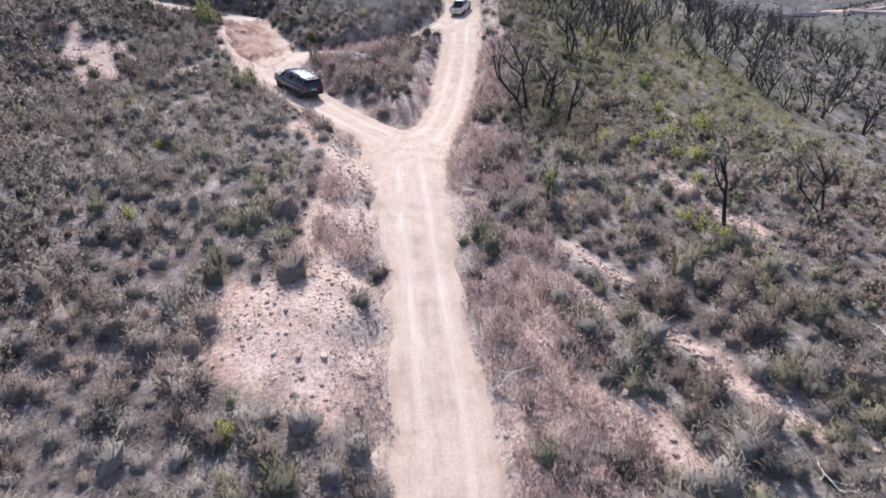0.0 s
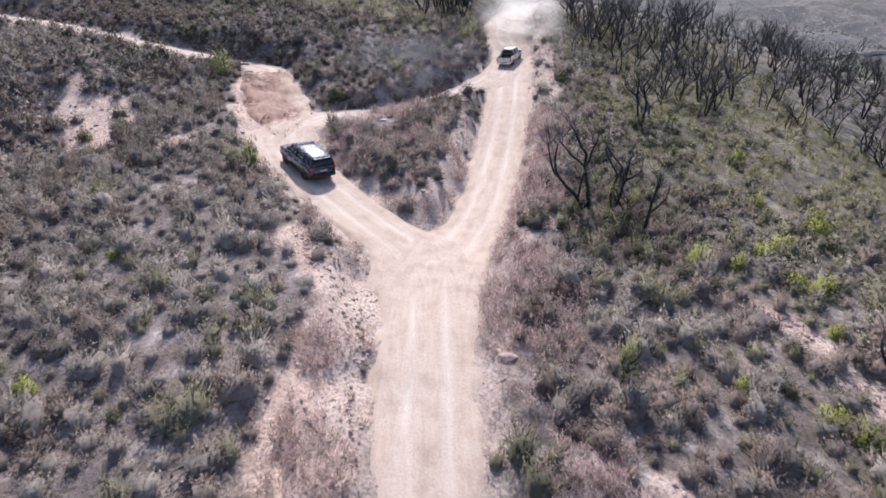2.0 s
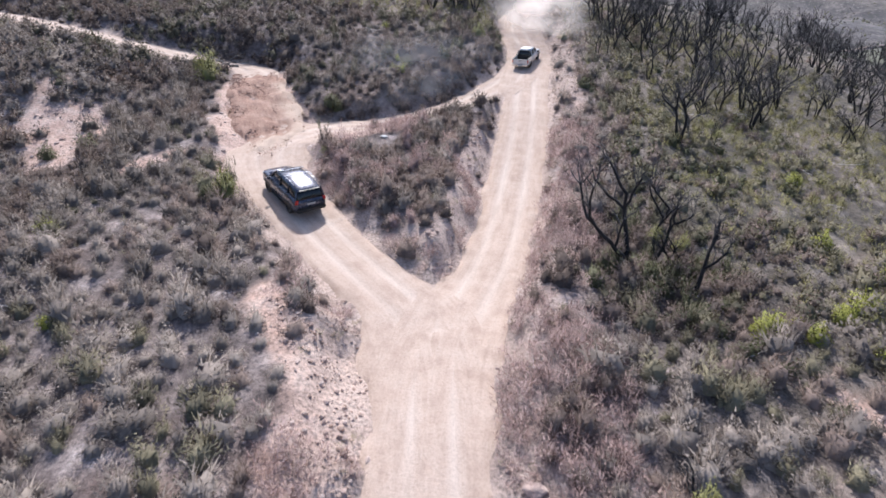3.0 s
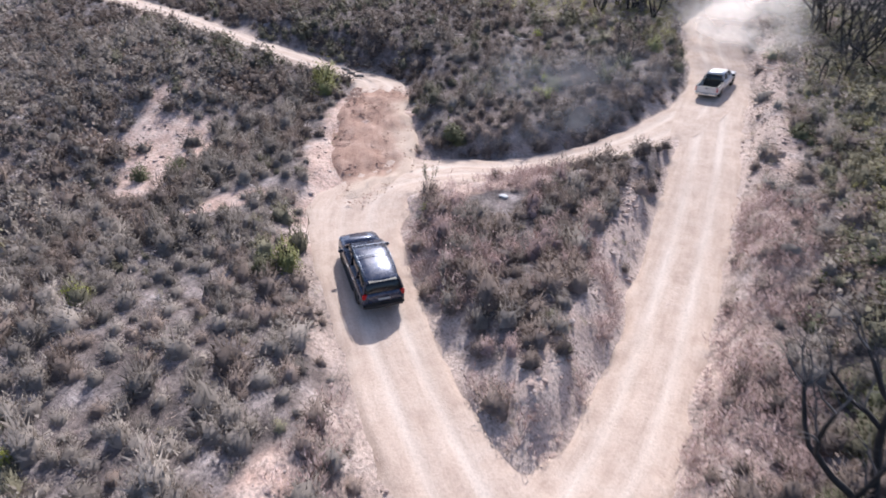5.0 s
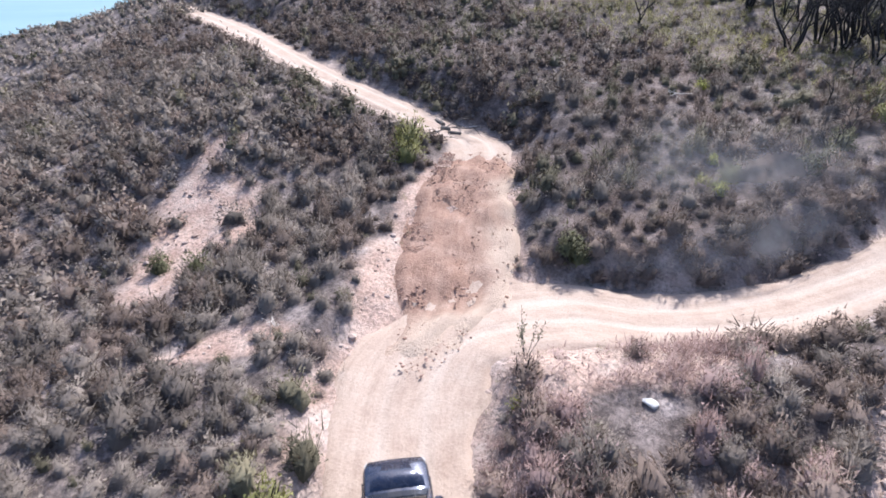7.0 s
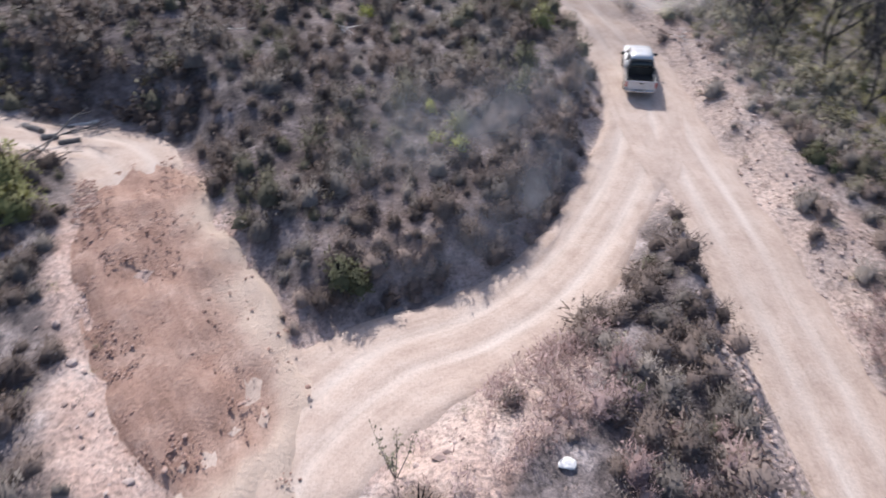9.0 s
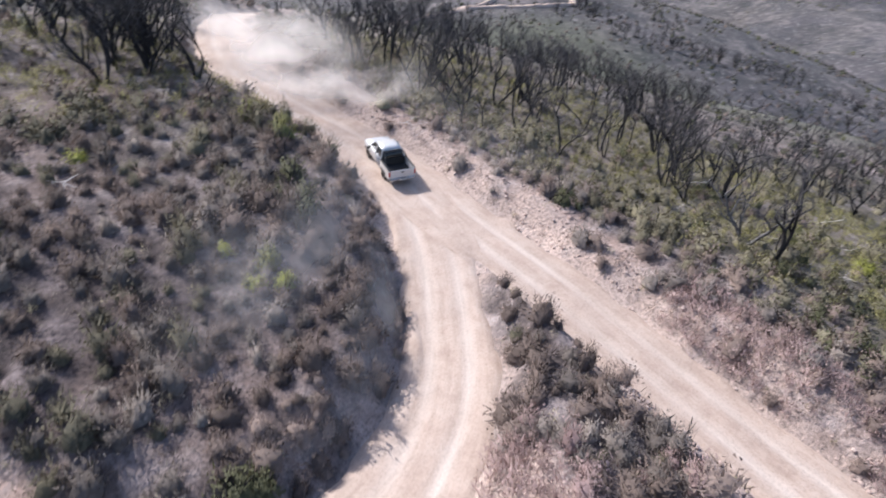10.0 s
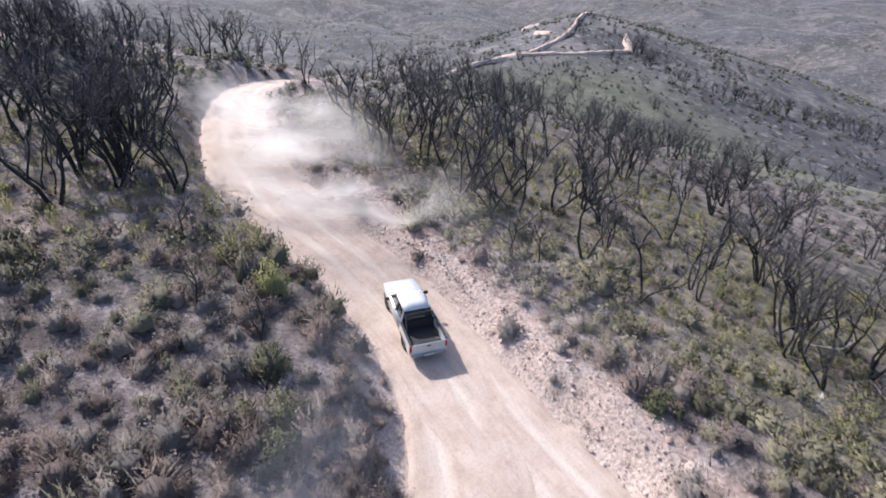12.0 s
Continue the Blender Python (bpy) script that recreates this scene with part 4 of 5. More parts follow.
def tree_shape(seed, tall, stems, spread, stout=1.0, light=False):
    """Wood and twigs of a leafless, many-stemmed tree, its base at the origin."""
    r = np.random.default_rng(seed)
    wood, twig = [], []

    def limb(start, way, length, radius, level):
        way = way / np.linalg.norm(way)
        k = (3, 3, 2)[level] if light else (5, 4, 3)[level]
        pts, d = [np.array(start)], way.copy()
        for _ in range(k):
            d = d + r.normal(size=3) * (0.18 if level < 2 else 0.25) + np.array([0, 0, 0.09])
            d /= np.linalg.norm(d)
            pts.append(pts[-1] + d * length / k)
        rad = np.linspace(radius, radius * (0.58 if level < 2 else 0.3), k + 1)
        (wood if level < 2 else twig).append(tube(pts, rad, 3 if light or level == 2 else 6 - level))
        if level == 2:
            for _ in range(3 if light else 6):     # fine twigs
                q = pts[1] + (pts[-1] - pts[1]) * r.uniform(0, 1)
                way = d * 0.8 + r.normal(size=3) * 0.5 + np.array([0, 0, 0.25])
                tip = q + way / np.linalg.norm(way) * length * r.uniform(0.5, 1.25)
                s = np.cross(tip - q, r.normal(size=3)); s *= (0.024 if light else 0.014) / (np.linalg.norm(s) + 1e-9)
                m_ = (q + tip) / 2 + r.normal(size=3) * 0.05
                twig.append((np.array([q - s, q + s, m_ + s * 0.6, m_ - s * 0.6, tip]), np.array([(0, 1, 2), (0, 2, 3), (3, 2, 4)])))
            return
        count = (3, 4, 3)[level]
        for c in range(count):
            at = r.uniform(0.45 if level == 0 else 0.3, 1.0) if c else 1.0
            j = min(int(at * k), k - 1)
            q = pts[j] + (pts[j + 1] - pts[j]) * (at * k - j)
            side = r.normal(size=3); side[2] = abs(side[2]) * 0.5
            limb(q, d * 0.75 + side / np.linalg.norm(side) * 0.75, length * r.uniform(0.42, 0.66), radius * (0.54, 0.48, 0.5)[level] * stout ** 0.25, level + 1)

    turn = r.uniform(0, 6.28)
    for s in range(stems):
        a = turn + 6.28 * s / stems + r.normal() * 0.3
        out = np.array([math.cos(a), math.sin(a), 0]) * spread
        limb(out * 0.25 + np.array([0, 0, -0.15]), out + np.array([0, 0, 1.0]), tall * r.uniform(0.45, 0.6), tall * r.uniform(0.0115, 0.0175) * stout, 0)
    top = max(v[:, 2].max() for v, _ in wood + twig)
    return [joined([(v * (tall / top), f) for v, f in group]) for group in (wood, twig)]


def burnt_tree(seed, tall, stems, spread, stout=1.0, bark=BARK, label="charred black leafless tree with several stems", twigs="bare black twigs"):
    """A charred tree on its base."""
    wood, twig = tree_shape(seed, tall, stems, spread, stout)
    tree = tagged(new("burnt_tree"), label, "tree", "burnt trees")
    part("trunk", mesh_from("trunk", *wood, bark), bark, tree)
    part("crown", mesh_from("crown", *twig, TWIG), TWIG, tree, twigs)
    return tree


def place(x, y, turn=0.0, size=1.0, sink=0.0, tilt=0.0):
    return pose(x, y, ground_at(x, y) - sink, tilt, 0, turn) @ Matrix.Diagonal((size, size, size, 1))


def stand(ob, m):
    ob.matrix_basis = m


def set_copy(ob, m):
    """A copy at the pose m, whose scale it keeps."""
    made = copy_thing(ob, m)
    made.matrix_basis = m
    return made


tr = random.Random(5)
TREES = [burnt_tree(100 + k, 1.0 * h, s, w) for k, (h, s, w) in enumerate(((7, 3, 0.42), (7, 2, 0.5), (6, 4, 0.6), (6.5, 3, 0.3), (6, 2, 0.25), (7, 4, 0.35), (6, 1, 0.2), (6.5, 3, 0.5), (6.5, 2, 0.35)))]
TREES.append(burnt_tree(131, 6.0, 3, 0.65, 1.3, GREY_BARK, "grey half-burnt leafless tree with wide crooked limbs", "bare grey twigs"))
TREES += [burnt_tree(140 + k, 6.0, n_, w, 1.65, label="stout charred black tree with forked crooked limbs") for k, (n_, w) in enumerate(((2, 0.3), (2, 0.22), (1, 0.12)))]
KNOWN = [(6.7, 46.7, 10, 1.15), (8.4, 47.6, 11, 1.0), (9.8, 45.0, 12, 0.85), (17.5, 32.3, 12, 0.95), (25.1, 34.9, 10, 0.85), (13.8, 64.4, 11, 1.15), (14.9, 66.5, 9, 1.0), (14.5, 80.0, 1, 0.85), (18.2, 73.5, 0, 0.9),
         (10.1, 85.6, 4, 0.75), (10.9, 84.4, 6, 0.65), (18.6, 78.7, 4, 0.8), (-5.4, 82.3, 2, 0.45), (-6.1, 87.4, 6, 0.5), (-4.7, 84.5, 4, 0.5), (8.6, 75.3, 2, 0.35), (44.5, 59.2, 5, 0.9),
         (-22.4, 101.3, 3, 0.7), (-8.0, 100.4, 5, 1.0), (-6.6, 98.6, 0, 0.95), (12.6, 90.0, 3, 0.8), (-9.5, 99.0, 2, 0.8), (21.5, 70.5, 5, 0.8), (-5.2, 92.0, 6, 0.5), (-3.4, 103.2, 0, 1.0), (-4.3, 105.4, 3, 1.05), (-5.3, 102.0, 5, 1.0), (-6.6, 104.2, 7, 1.1), (-3.3, 107.6, 8, 1.0), (-7.6, 101.8, 3, 1.0), (-5.2, 108.3, 0, 1.1)]
spots = list(KNOWN)
for _ in range(9):
    x, y = tr.uniform(13, 27), tr.uniform(77, 106)
    spots.append((x + 0.06 * (y - 77), y, tr.choice((0, 1, 3, 5, 8)), tr.uniform(0.9, 1.15)))
while len(spots) < 114:
    x, y = tr.uniform(12, 72), tr.uniform(56, 140)
    edge = 71 - max(0, x - 28) * 1.05
    if y > edge + 6 * tr.random() and verge(np.array([x]), np.array([y]))[0] > 4 and not (x < 17 and y < 92):
        spots.append((x, y, tr.randrange(9), tr.uniform(0.6, 1.0)))
while len(spots) < 131:
    x = tr.uniform(14, 48)
    y = 71 - max(0, x - 28) * 1.05 + tr.uniform(0, 11)
    if verge(np.array([x]), np.array([y]))[0] > 5:
        spots.append((x, y, tr.randrange(9), tr.uniform(0.6, 0.95)))
def grove(n, x0, x1, y0, y1, kinds, lo, hi, gap, inside=lambda x, y: True):
    """n more trees strewn over a stretch, clear of the tracks."""
    left = n
    while left:
        x, y = tr.uniform(x0, x1), tr.uniform(y0, y1)
        if inside(x, y) and verge(np.array([x]), np.array([y]))[0] > gap:
            spots.append((x, y, tr.choice(kinds), tr.uniform(lo, hi)))
            left -= 1


grove(6, -11, -3.8, 97, 113, (0, 2, 3, 5, 7), 0.9, 1.2, 2.2)
grove(12, -34, -3.5, 106, 132, range(9), 0.7, 1.1, 2.0, lambda x, y: y > 112 or x > -10)
grove(20, 10.5, 30, 84, 112, (0, 1, 3, 5, 7, 8, 10, 11), 0.85, 1.15, 4.0)
grove(14, -15, -1.5, 105, 125, (0, 3, 4, 5, 7, 8), 0.8, 1.1, 2.0)
grove(14, -6, 14, 114, 130, (0, 1, 3, 5, 8), 0.75, 1.05, 2.6)
grove(14, 24, 50, 84, 122, (3, 4, 5, 7, 8), 0.7, 1.0, 5.0)
near_trees, spots = spots, []
used = set()
TURNS = {(6.7, 46.7): 5, (8.4, 47.6): 77, (9.8, 45.0): -10, (13.8, 64.4): -80}
for x, y, k, s in near_trees:
    m = place(x, y, TURNS.get((x, y), tr.uniform(0, 360)), s)
    if k in used:
        set_copy(TREES[k], m)
    else:
        stand(TREES[k], m)
        used.add(k)

# burnt woods on the far slopes and along the far ridge
LIGHT = [tree_shape(160 + k, 6.5, n_, w, 1.25, True) for k, (n_, w) in enumerate(((3, 0.4), (2, 0.3), (4, 0.35), (2, 0.5)))]
for _ in range(45):
    k = tr.random()
    spots.append((45 + 120 * k + tr.uniform(-25, 40), 140 + 85 * k + tr.uniform(-45, 20), 0, tr.uniform(0.6, 0.9)))
grove(35, 45, 150, 95, 195, range(4), 0.6, 0.9, 3.0, lambda x, y: abs(y - 105 - 0.75 * (x - 40)) < 42)
grove(42, -12, 75, 116, 190, range(4), 0.7, 1.0, 3.0)
grove(30, 120, 270, 165, 245, range(4), 0.6, 0.9, 3.0, lambda x, y: -45 < y - 150 - 0.42 * (x - 60) < 18)
CREST = spline([(216, 220), (197, 196), (195, 179), (206, 172), (217, 161), (228, 149), (247, 140), (256, 124), (264, 104)], 3.0)
BROW = spline([(56, 118), (70, 113), (98, 106), (101, 97), (104, 90), (108, 80)], 3.0)
for line, count, lo, hi, loose in ((CREST, 62, 0.8, 1.25, 3.0), (BROW, 26, 0.6, 0.9, 4.0)):
    for _ in range(count):
        x, y = line[tr.randrange(len(line))]
        spots.append((x + tr.gauss(0, loose), y + tr.gauss(0, loose), 0, tr.uniform(lo, hi)))
for which, name, mat, label in ((0, "burnt_trunks", BARK, "charred trunks of the burnt woods far off"), (1, "burnt_twigs", TWIG, "bare dark twigs of the burnt woods far off")):
    far_rng, meshes = random.Random(77), []
    for x, y, _, s in spots:
        v, f = far_rng.choice(LIGHT)[which]
        a = far_rng.uniform(0, 6.28)
        c, d = math.cos(a) * s, math.sin(a) * s
        meshes.append((np.stack([v[:, 0] * c - v[:, 1] * d + x, v[:, 0] * d + v[:, 1] * c + y, v[:, 2] * s + ground_at(x, y)], 1), f))
    tagged(new(name, mesh_from(name, *joined(meshes), mat)), label, "burnt woods", kind="stuff")

# ---------------------------------------------------------------- single bushes
def bush(seed, mat, label, wide=1.0, tall=0.8):
    thing = tagged(new("bush"), label, "bush", "single bushes")
    v = shrub_shape(seed, 160, 460, wide, tall, 0.058, core=(6, 2, 0.55))
    part("foliage", mesh_from("foliage", v[:, :3], np.arange(len(v)).reshape(-1, 3), mat, (("tint", np.full(len(v), 0.7)),), True, v[:, 3:]), mat, thing)
    r = np.random.default_rng(seed)
    stems = []
    for _ in range(12):
        a, e = r.uniform(0, 6.28), r.uniform(0.5, 1.4)
        tip = np.array([math.cos(a) * math.cos(e) * 0.42 * wide, math.sin(a) * math.cos(e) * 0.42 * wide, math.sin(e) * 0.8 * tall])
        stems.append(tube([tip * 0.02 - np.array([0, 0, 0.06]), tip * 0.55 + r.normal(size=3) * 0.03, tip], [0.018, 0.012, 0.005], 4))
    part("stem", mesh_from("stem", *joined(stems), BARK), BARK, thing, "dark thin stems")
    return thing


YELLOW = [bush(301, GREEN_LEAF, "bright yellow-green leafy bush on the dry slope"), bush(302, GREEN_LEAF, "bright yellow-green leafy bush on the dry slope", 1.1, 0.65)]
DARK = [bush(303, DARK_LEAF, "dark green leafy bush beside the track", 1.1, 0.75), bush(304, DARK_LEAF, "dark green leafy bush beside the track", 1.0, 0.85)]
FRESH = [bush(305, FRESH_LEAF, "green leafy bush at the track's edge", 1.0, 0.95), bush(306, FRESH_LEAF, "green leafy bush at the track's edge", 1.15, 0.8)]
ROUND = [bush(307, BROWN_LEAF, "round brown dry bush at the knoll's edge", 1.0, 0.85), bush(308, BROWN_LEAF, "round brown dry bush at the knoll's edge", 1.1, 0.7)]
for kinds, spots in ((ROUND, ((-13.0, 59.9, 1.9), (-12.2, 58.7, 1.6), (-5.4, 66.0, 1.3), (-3.9, 68.2, 1.2), (-9.9, 63.0, 1.1))),
                     (FRESH, ((-29.1, 74.8, 2.9), (-28.2, 73.2, 2.4), (-16.9, 51.2, 2.2), (-3.0, 87.6, 2.2), (-9.6, 77.2, 1.5), (-3.6, 90.5, 1.9))),
                     (YELLOW, ((-17.4, 29.0, 1.3), (-7.7, 15.1, 1.2), (12.6, 42.8, 1.9), (13.8, 43.3, 1.6), (14.9, 42.8, 1.5), (19.9, 53.2, 2.0), (24.0, 52.8, 1.8), (23.2, 50.6, 2.2), (18.8, 41.3, 1.9), (17.7, 41.9, 1.6), (19.1, 46.7, 1.9), (17.9, 45.6, 1.7), (16.8, 44.6, 1.4), (21.4, 61.2, 1.7),
                               (14.6, 31.5, 1.5), (15.4, 30.8, 1.7), (16.4, 30.0, 1.5), (16.0, 30.4, 1.3), (17.7, 37.5, 1.2), (11.6, 33.0, 1.1), (-10.8, 78.9, 1.0), (-10.7, 76.2, 1.1), (-9.7, 75.7, 1.2), (-12.6, 58.8, 1.1), (-25.0, 46.0, 1.4), (-13.7, 88.0, 1.2), (-19.8, 38.8, 1.0))),
                     (DARK, ((-30.2, 75.6, 1.9), (-17.7, 50.4, 1.4), (-35.2, 59.1, 1.9), (-31.9, 59.4, 2.1), (-6.3, 79.6, 2.0), (-5.4, 80.9, 1.8), (-15.2, 69.2, 2.0), (-4.9, 83.2, 2.0), (7.6, 74.4, 1.8), (-14.6, 69.0, 1.8), (-6.8, 81.4, 1.7), (6.0, 46.2, 1.6), (7.7, 45.7, 1.8), (9.3, 46.5, 1.5), (8.3, 44.8, 1.3), (13.2, 63.6, 1.5)))):
    for n_, (x, y, s) in enumerate(spots):
        m = place(x, y, tr.uniform(0, 360), s)
        if n_ < len(kinds):
            stand(kinds[n_], m)
        else:
            set_copy(kinds[n_ % len(kinds)], m)

def sprouting_tree(x, y, tall, seed):
    """A blackened forked trunk with new grey-green growth on it."""
    thing = tagged(new("sprouting_tree"), "small black-stemmed tree with new grey-green growth", "tree")
    wood, twig = tree_shape(seed, tall, 2, 0.3, 1.7)
    part("trunk", mesh_from("trunk", *wood, BARK), BARK, thing)
    part("crown", mesh_from("crown", *twig, TWIG), TWIG, thing, "bare thin twigs")
    r = np.random.default_rng(seed)
    for k in range(3):
        v = shrub_shape(seed + k, 150, 260, 1.0, 0.9, 0.05, core=None)
        v[:, :3] = v[:, :3] * tall * 0.42 + np.array([r.normal() * 0.2 * tall, r.normal() * 0.2 * tall, tall * (0.3 + 0.14 * k)])
        part("foliage", mesh_from("foliage", v[:, :3], np.arange(len(v)).reshape(-1, 3), FRESH_LEAF, (("tint", np.full(len(v), 0.8)),), True, v[:, 3:]), FRESH_LEAF, thing, "fine grey-green leaves")
    stand(thing, place(x, y, 40 * seed))


for k, (x, y, tall) in enumerate(((6.3, 32.2, 3.0), (9.7, 47.6, 2.6), (16.6, 65.0, 2.4))):
    sprouting_tree(x, y, tall, 330 + 7 * k)

# ---------------------------------------------------------------- stones, clods, sticks
ICO = bmesh.new()
bmesh.ops.create_icosphere(ICO, subdivisions=1, radius=0.5)
ICO_V = np.array([v.co[:] for v in ICO.verts])
ICO_F = np.array([[v.index for v in f.verts] for f in ICO.faces])
ICO.free()


def stones(name, xs, ys, size, mat, label, cat, lift=0.1, heap=None):
    z = height(xs, ys)
    if heap is not None:      # on the loose earth piled along a line
        d, top, half = along(xs, ys, heap)
        z = np.maximum(z, np.where(d < half + 0.1, top + 0.13, np.where(d < half + 0.3, top + 0.02, z)))
    r = rng.uniform(0.7, 1.25, (len(xs), len(ICO_V), 1))
    sq = np.stack([np.ones(len(xs)), rng.uniform(0.6, 1, len(xs)), rng.uniform(0.4, 0.75, len(xs))], 1)[:, None, :]
    v = ICO_V[None] * r * sq * size[:, None, None]
    a = rng.uniform(0, 6.28, len(xs))[:, None]
    X = v[..., 0] * np.cos(a) - v[..., 1] * np.sin(a) + xs[:, None]
    Y = v[..., 0] * np.sin(a) + v[..., 1] * np.cos(a) + ys[:, None]
    Z = v[..., 2] + (z + lift * size)[:, None]
    f = (ICO_F[None] + (np.arange(len(xs)) * len(ICO_V))[:, None, None]).reshape(-1, 3)
    return tagged(new(name, mesh_from(name, np.stack([X, Y, Z], -1).reshape(-1, 3), f, mat, (), False)), label, cat, kind="stuff")


def beside(line, n, lo, hi, sides=(-1, 1)):
    i = rng.integers(1, len(line) - 1, n)
    t = line[i + 1, :2] - line[i - 1, :2]
    t /= np.linalg.norm(t, axis=1)[:, None]
    off = (line[i, 3] + rng.uniform(lo, hi, n) ** 1.0) * rng.choice(sides, n)
    return line[i, 0] + t[:, 1] * off + rng.normal(0, 0.2, n), line[i, 1] - t[:, 0] * off + rng.normal(0, 0.2, n)


up = RIGHT[(RIGHT[:, 1] > 44) & (RIGHT[:, 1] < 108)]
ax, ay = beside(up, 2200, -0.1, 3.0, (1,))
bx, by = beside(np.vstack([MAIN[MAIN[:, 1] > 10], LEFT, RIGHT[RIGHT[:, 1] < 100]]), 1500, -0.3, 1.6)
ok = (verge(bx, by) > -0.2) & ((nearest(bx, by, SLOPE)[0] > 6.0) | (rng.uniform(0, 1, len(bx)) < 0.15))
xs, ys = np.concatenate([ax, bx[ok]]), np.concatenate([ay, by[ok]])
stones("rubble", xs, ys, np.clip(rng.lognormal(-2.35, 0.5, len(xs)), 0.05, 0.42), STONE, "pale pinkish stones along the track verges", "stones")
bx, by = beside(MAIN[(MAIN[:, 1] > 12) & (MAIN[:, 1] < 42)], 750, 0.25, 2.6, (-1,))
stones("clods", bx, by, np.clip(rng.lognormal(-2.3, 0.5, len(bx)), 0.05, 0.34), EARTH, "crumbled pinkish clods along the washed-out verge", "clods", 0.05)
sx, sy = [], []
for cx, cy, a, b, turn in SCARS:
    u, w = rng.normal(0, 0.5, 90) * a, rng.normal(0, 0.5, 90) * b
    sx.append(cx + u * math.cos(turn) - w * math.sin(turn)); sy.append(cy + u * math.sin(turn) + w * math.cos(turn))
sx, sy = np.concatenate(sx), np.concatenate(sy)
ok = (verge(sx, sy) > 0) & ((nearest(sx, sy, SLOPE)[0] > 9.0) | (rng.uniform(0, 1, len(sx)) < 0.2))
stones("rubble", sx[ok], sy[ok], np.clip(rng.lognormal(-2.0, 0.5, ok.sum()), 0.06, 0.45), STONE, "pale pinkish stones on bare earth patches", "stones")
cx, cy = beside(SLOPE, 1000, -0.9, 0.35)
kx, ky = beside(SLOPE[len(SLOPE) // 5:], 900, -0.7, 0.25, (-1,))
lx, ly = beside(SLOPE[-5:], 350, -2.3, 0.2)
mx, my = beside(SLOPE[len(SLOPE) // 5:], 2600, -3.6, 0.1, (-1,))
lx, ly = np.concatenate([lx, mx]), np.concatenate([ly, my])
cx, cy = np.concatenate([cx, kx, lx]), np.concatenate([cy, ky, ly])
i = vnoise(cx, cy, 1.1, 97) + 0.6 * vnoise(cx, cy, 0.45, 98) > -0.15
cx, cy = cx[i], cy[i]
stones("clods", cx, cy, np.clip(rng.lognormal(-2.75, 0.5, len(cx)), 0.04, 0.22), CLOD, "reddish clods over the pushed-up earth ramp", "clods", 0.15, SLOPE)


def boulder(x, y, size, mat, label, seed):
    r = np.random.default_rng(seed)
    bm = bmesh.new()
    bmesh.ops.create_icosphere(bm, subdivisions=3, radius=0.5)
    for v in bm.verts:
        k = 1 + 0.35 * noise.noise(v.co * 2.1 + Vector((seed, 0, 0))) + 0.12 * noise.noise(v.co * 6 + Vector((seed, 3, 0)))
        v.co = Vector((v.co.x * k * 1.3, v.co.y * k, v.co.z * k * 0.6)) * size
    me = bpy.data.meshes.new("boulder")
    bm.to_mesh(me); bm.free()
    me.materials.append(mat)
    ob = tagged(new("boulder", me), label, "rock", "rocks")
    ob.matrix_basis = pose(x, y, ground_at(x, y) + 0.1 * size, 0, 0, r.uniform(0, 360))
    return ob


boulder(-8.75, 60.8, 0.42, WHITE_STONE, "white rock among grey shrubs on the knoll", 1)
for k, (x, y, s) in enumerate(((1.6, 33.0, 0.6), (0.75, 56.8, 0.35), (-41.5, 62.0, 0.6), (9.2, 24.6, 0.6), (11.4, 20.2, 0.6), (-9.8, 18.6, 0.4), (6.3, 72.0, 0.5), (5.4, 66.0, 0.45), (7.0, 79.0, 0.5))):
    boulder(x, y, s, STONE, "pale stone lying on bare pinkish soil", 10 + k)


def dead_branch(seed, long, thin=0.02, bark=BLEACHED, label="bleached dead branch lying on the ground"):
    """A bleached branch: a stem, side branches on it, and twigs on those."""
    r = np.random.default_rng(seed)
    thing = tagged(new("dead_branch"), label, "branch", "dead branches")
    def run(p, d, length, rad, lev, parent):
        pts = [np.array(p)]
        for _ in range(4):
            d = d + r.normal(size=3) * np.array([0.25, 0.25, 0.16]); d /= np.linalg.norm(d)
            pts.append(pts[-1] + d * length / 4)
            pts[-1][2] = max(pts[-1][2], 0.03)
        name = ("stem", "side_branch", "twig")[lev]
        made = part(name, mesh_from(name, *tube(pts, np.linspace(rad, rad * 0.4, 5), 4), bark), bark, parent)
        if lev < 2:
            for _ in range(3 - lev):
                j = r.integers(1, 5)
                s = r.normal(size=3) * np.array([1, 1, 0.5])
                run(pts[j], d * 0.6 + s / np.linalg.norm(s) * 0.8, length * 0.5, rad * 0.6, lev + 1, made if lev else thing)
    run((0, 0, 0.03), np.array([1.0, 0, 0.15]), long, thin * long, 0, thing)
    return thing


BRANCHES = [dead_branch(400 + k, 1.0 + 0.25 * k) for k in range(4)]
spots = [(-30.9, 80.9, 1.1)]
while len(spots) < 60:
    x, y = tr.uniform(-34, 28), tr.uniform(8, 100)
    if abs(x) < 0.9 * y + 4 and verge(np.array([x]), np.array([y]))[0] > 1.2:
        spots.append((x, y, tr.uniform(0.45, 1.2)))
for n_, (x, y, s) in enumerate(spots):
    m = place(x, y, tr.uniform(0, 360), s, 0.0, tr.uniform(-25, 10)) @ Matrix.Translation((0, 0, 0.12))
    if n_ < 4:
        stand(BRANCHES[n_], m)
    else:
        set_copy(BRANCHES[n_ % 4], m)


for x, y, turn, long, seed in ((-29.9, 77.3, 47, 4.6, 421), (-29.2, 76.5, 58, 4.4, 426)):
    stand(dead_branch(seed, long, 0.013, GREY_BARK, "long thin forked grey branch fallen across the earth"), place(x, y, turn) @ Matrix.Translation((0, 0, 0.1)))


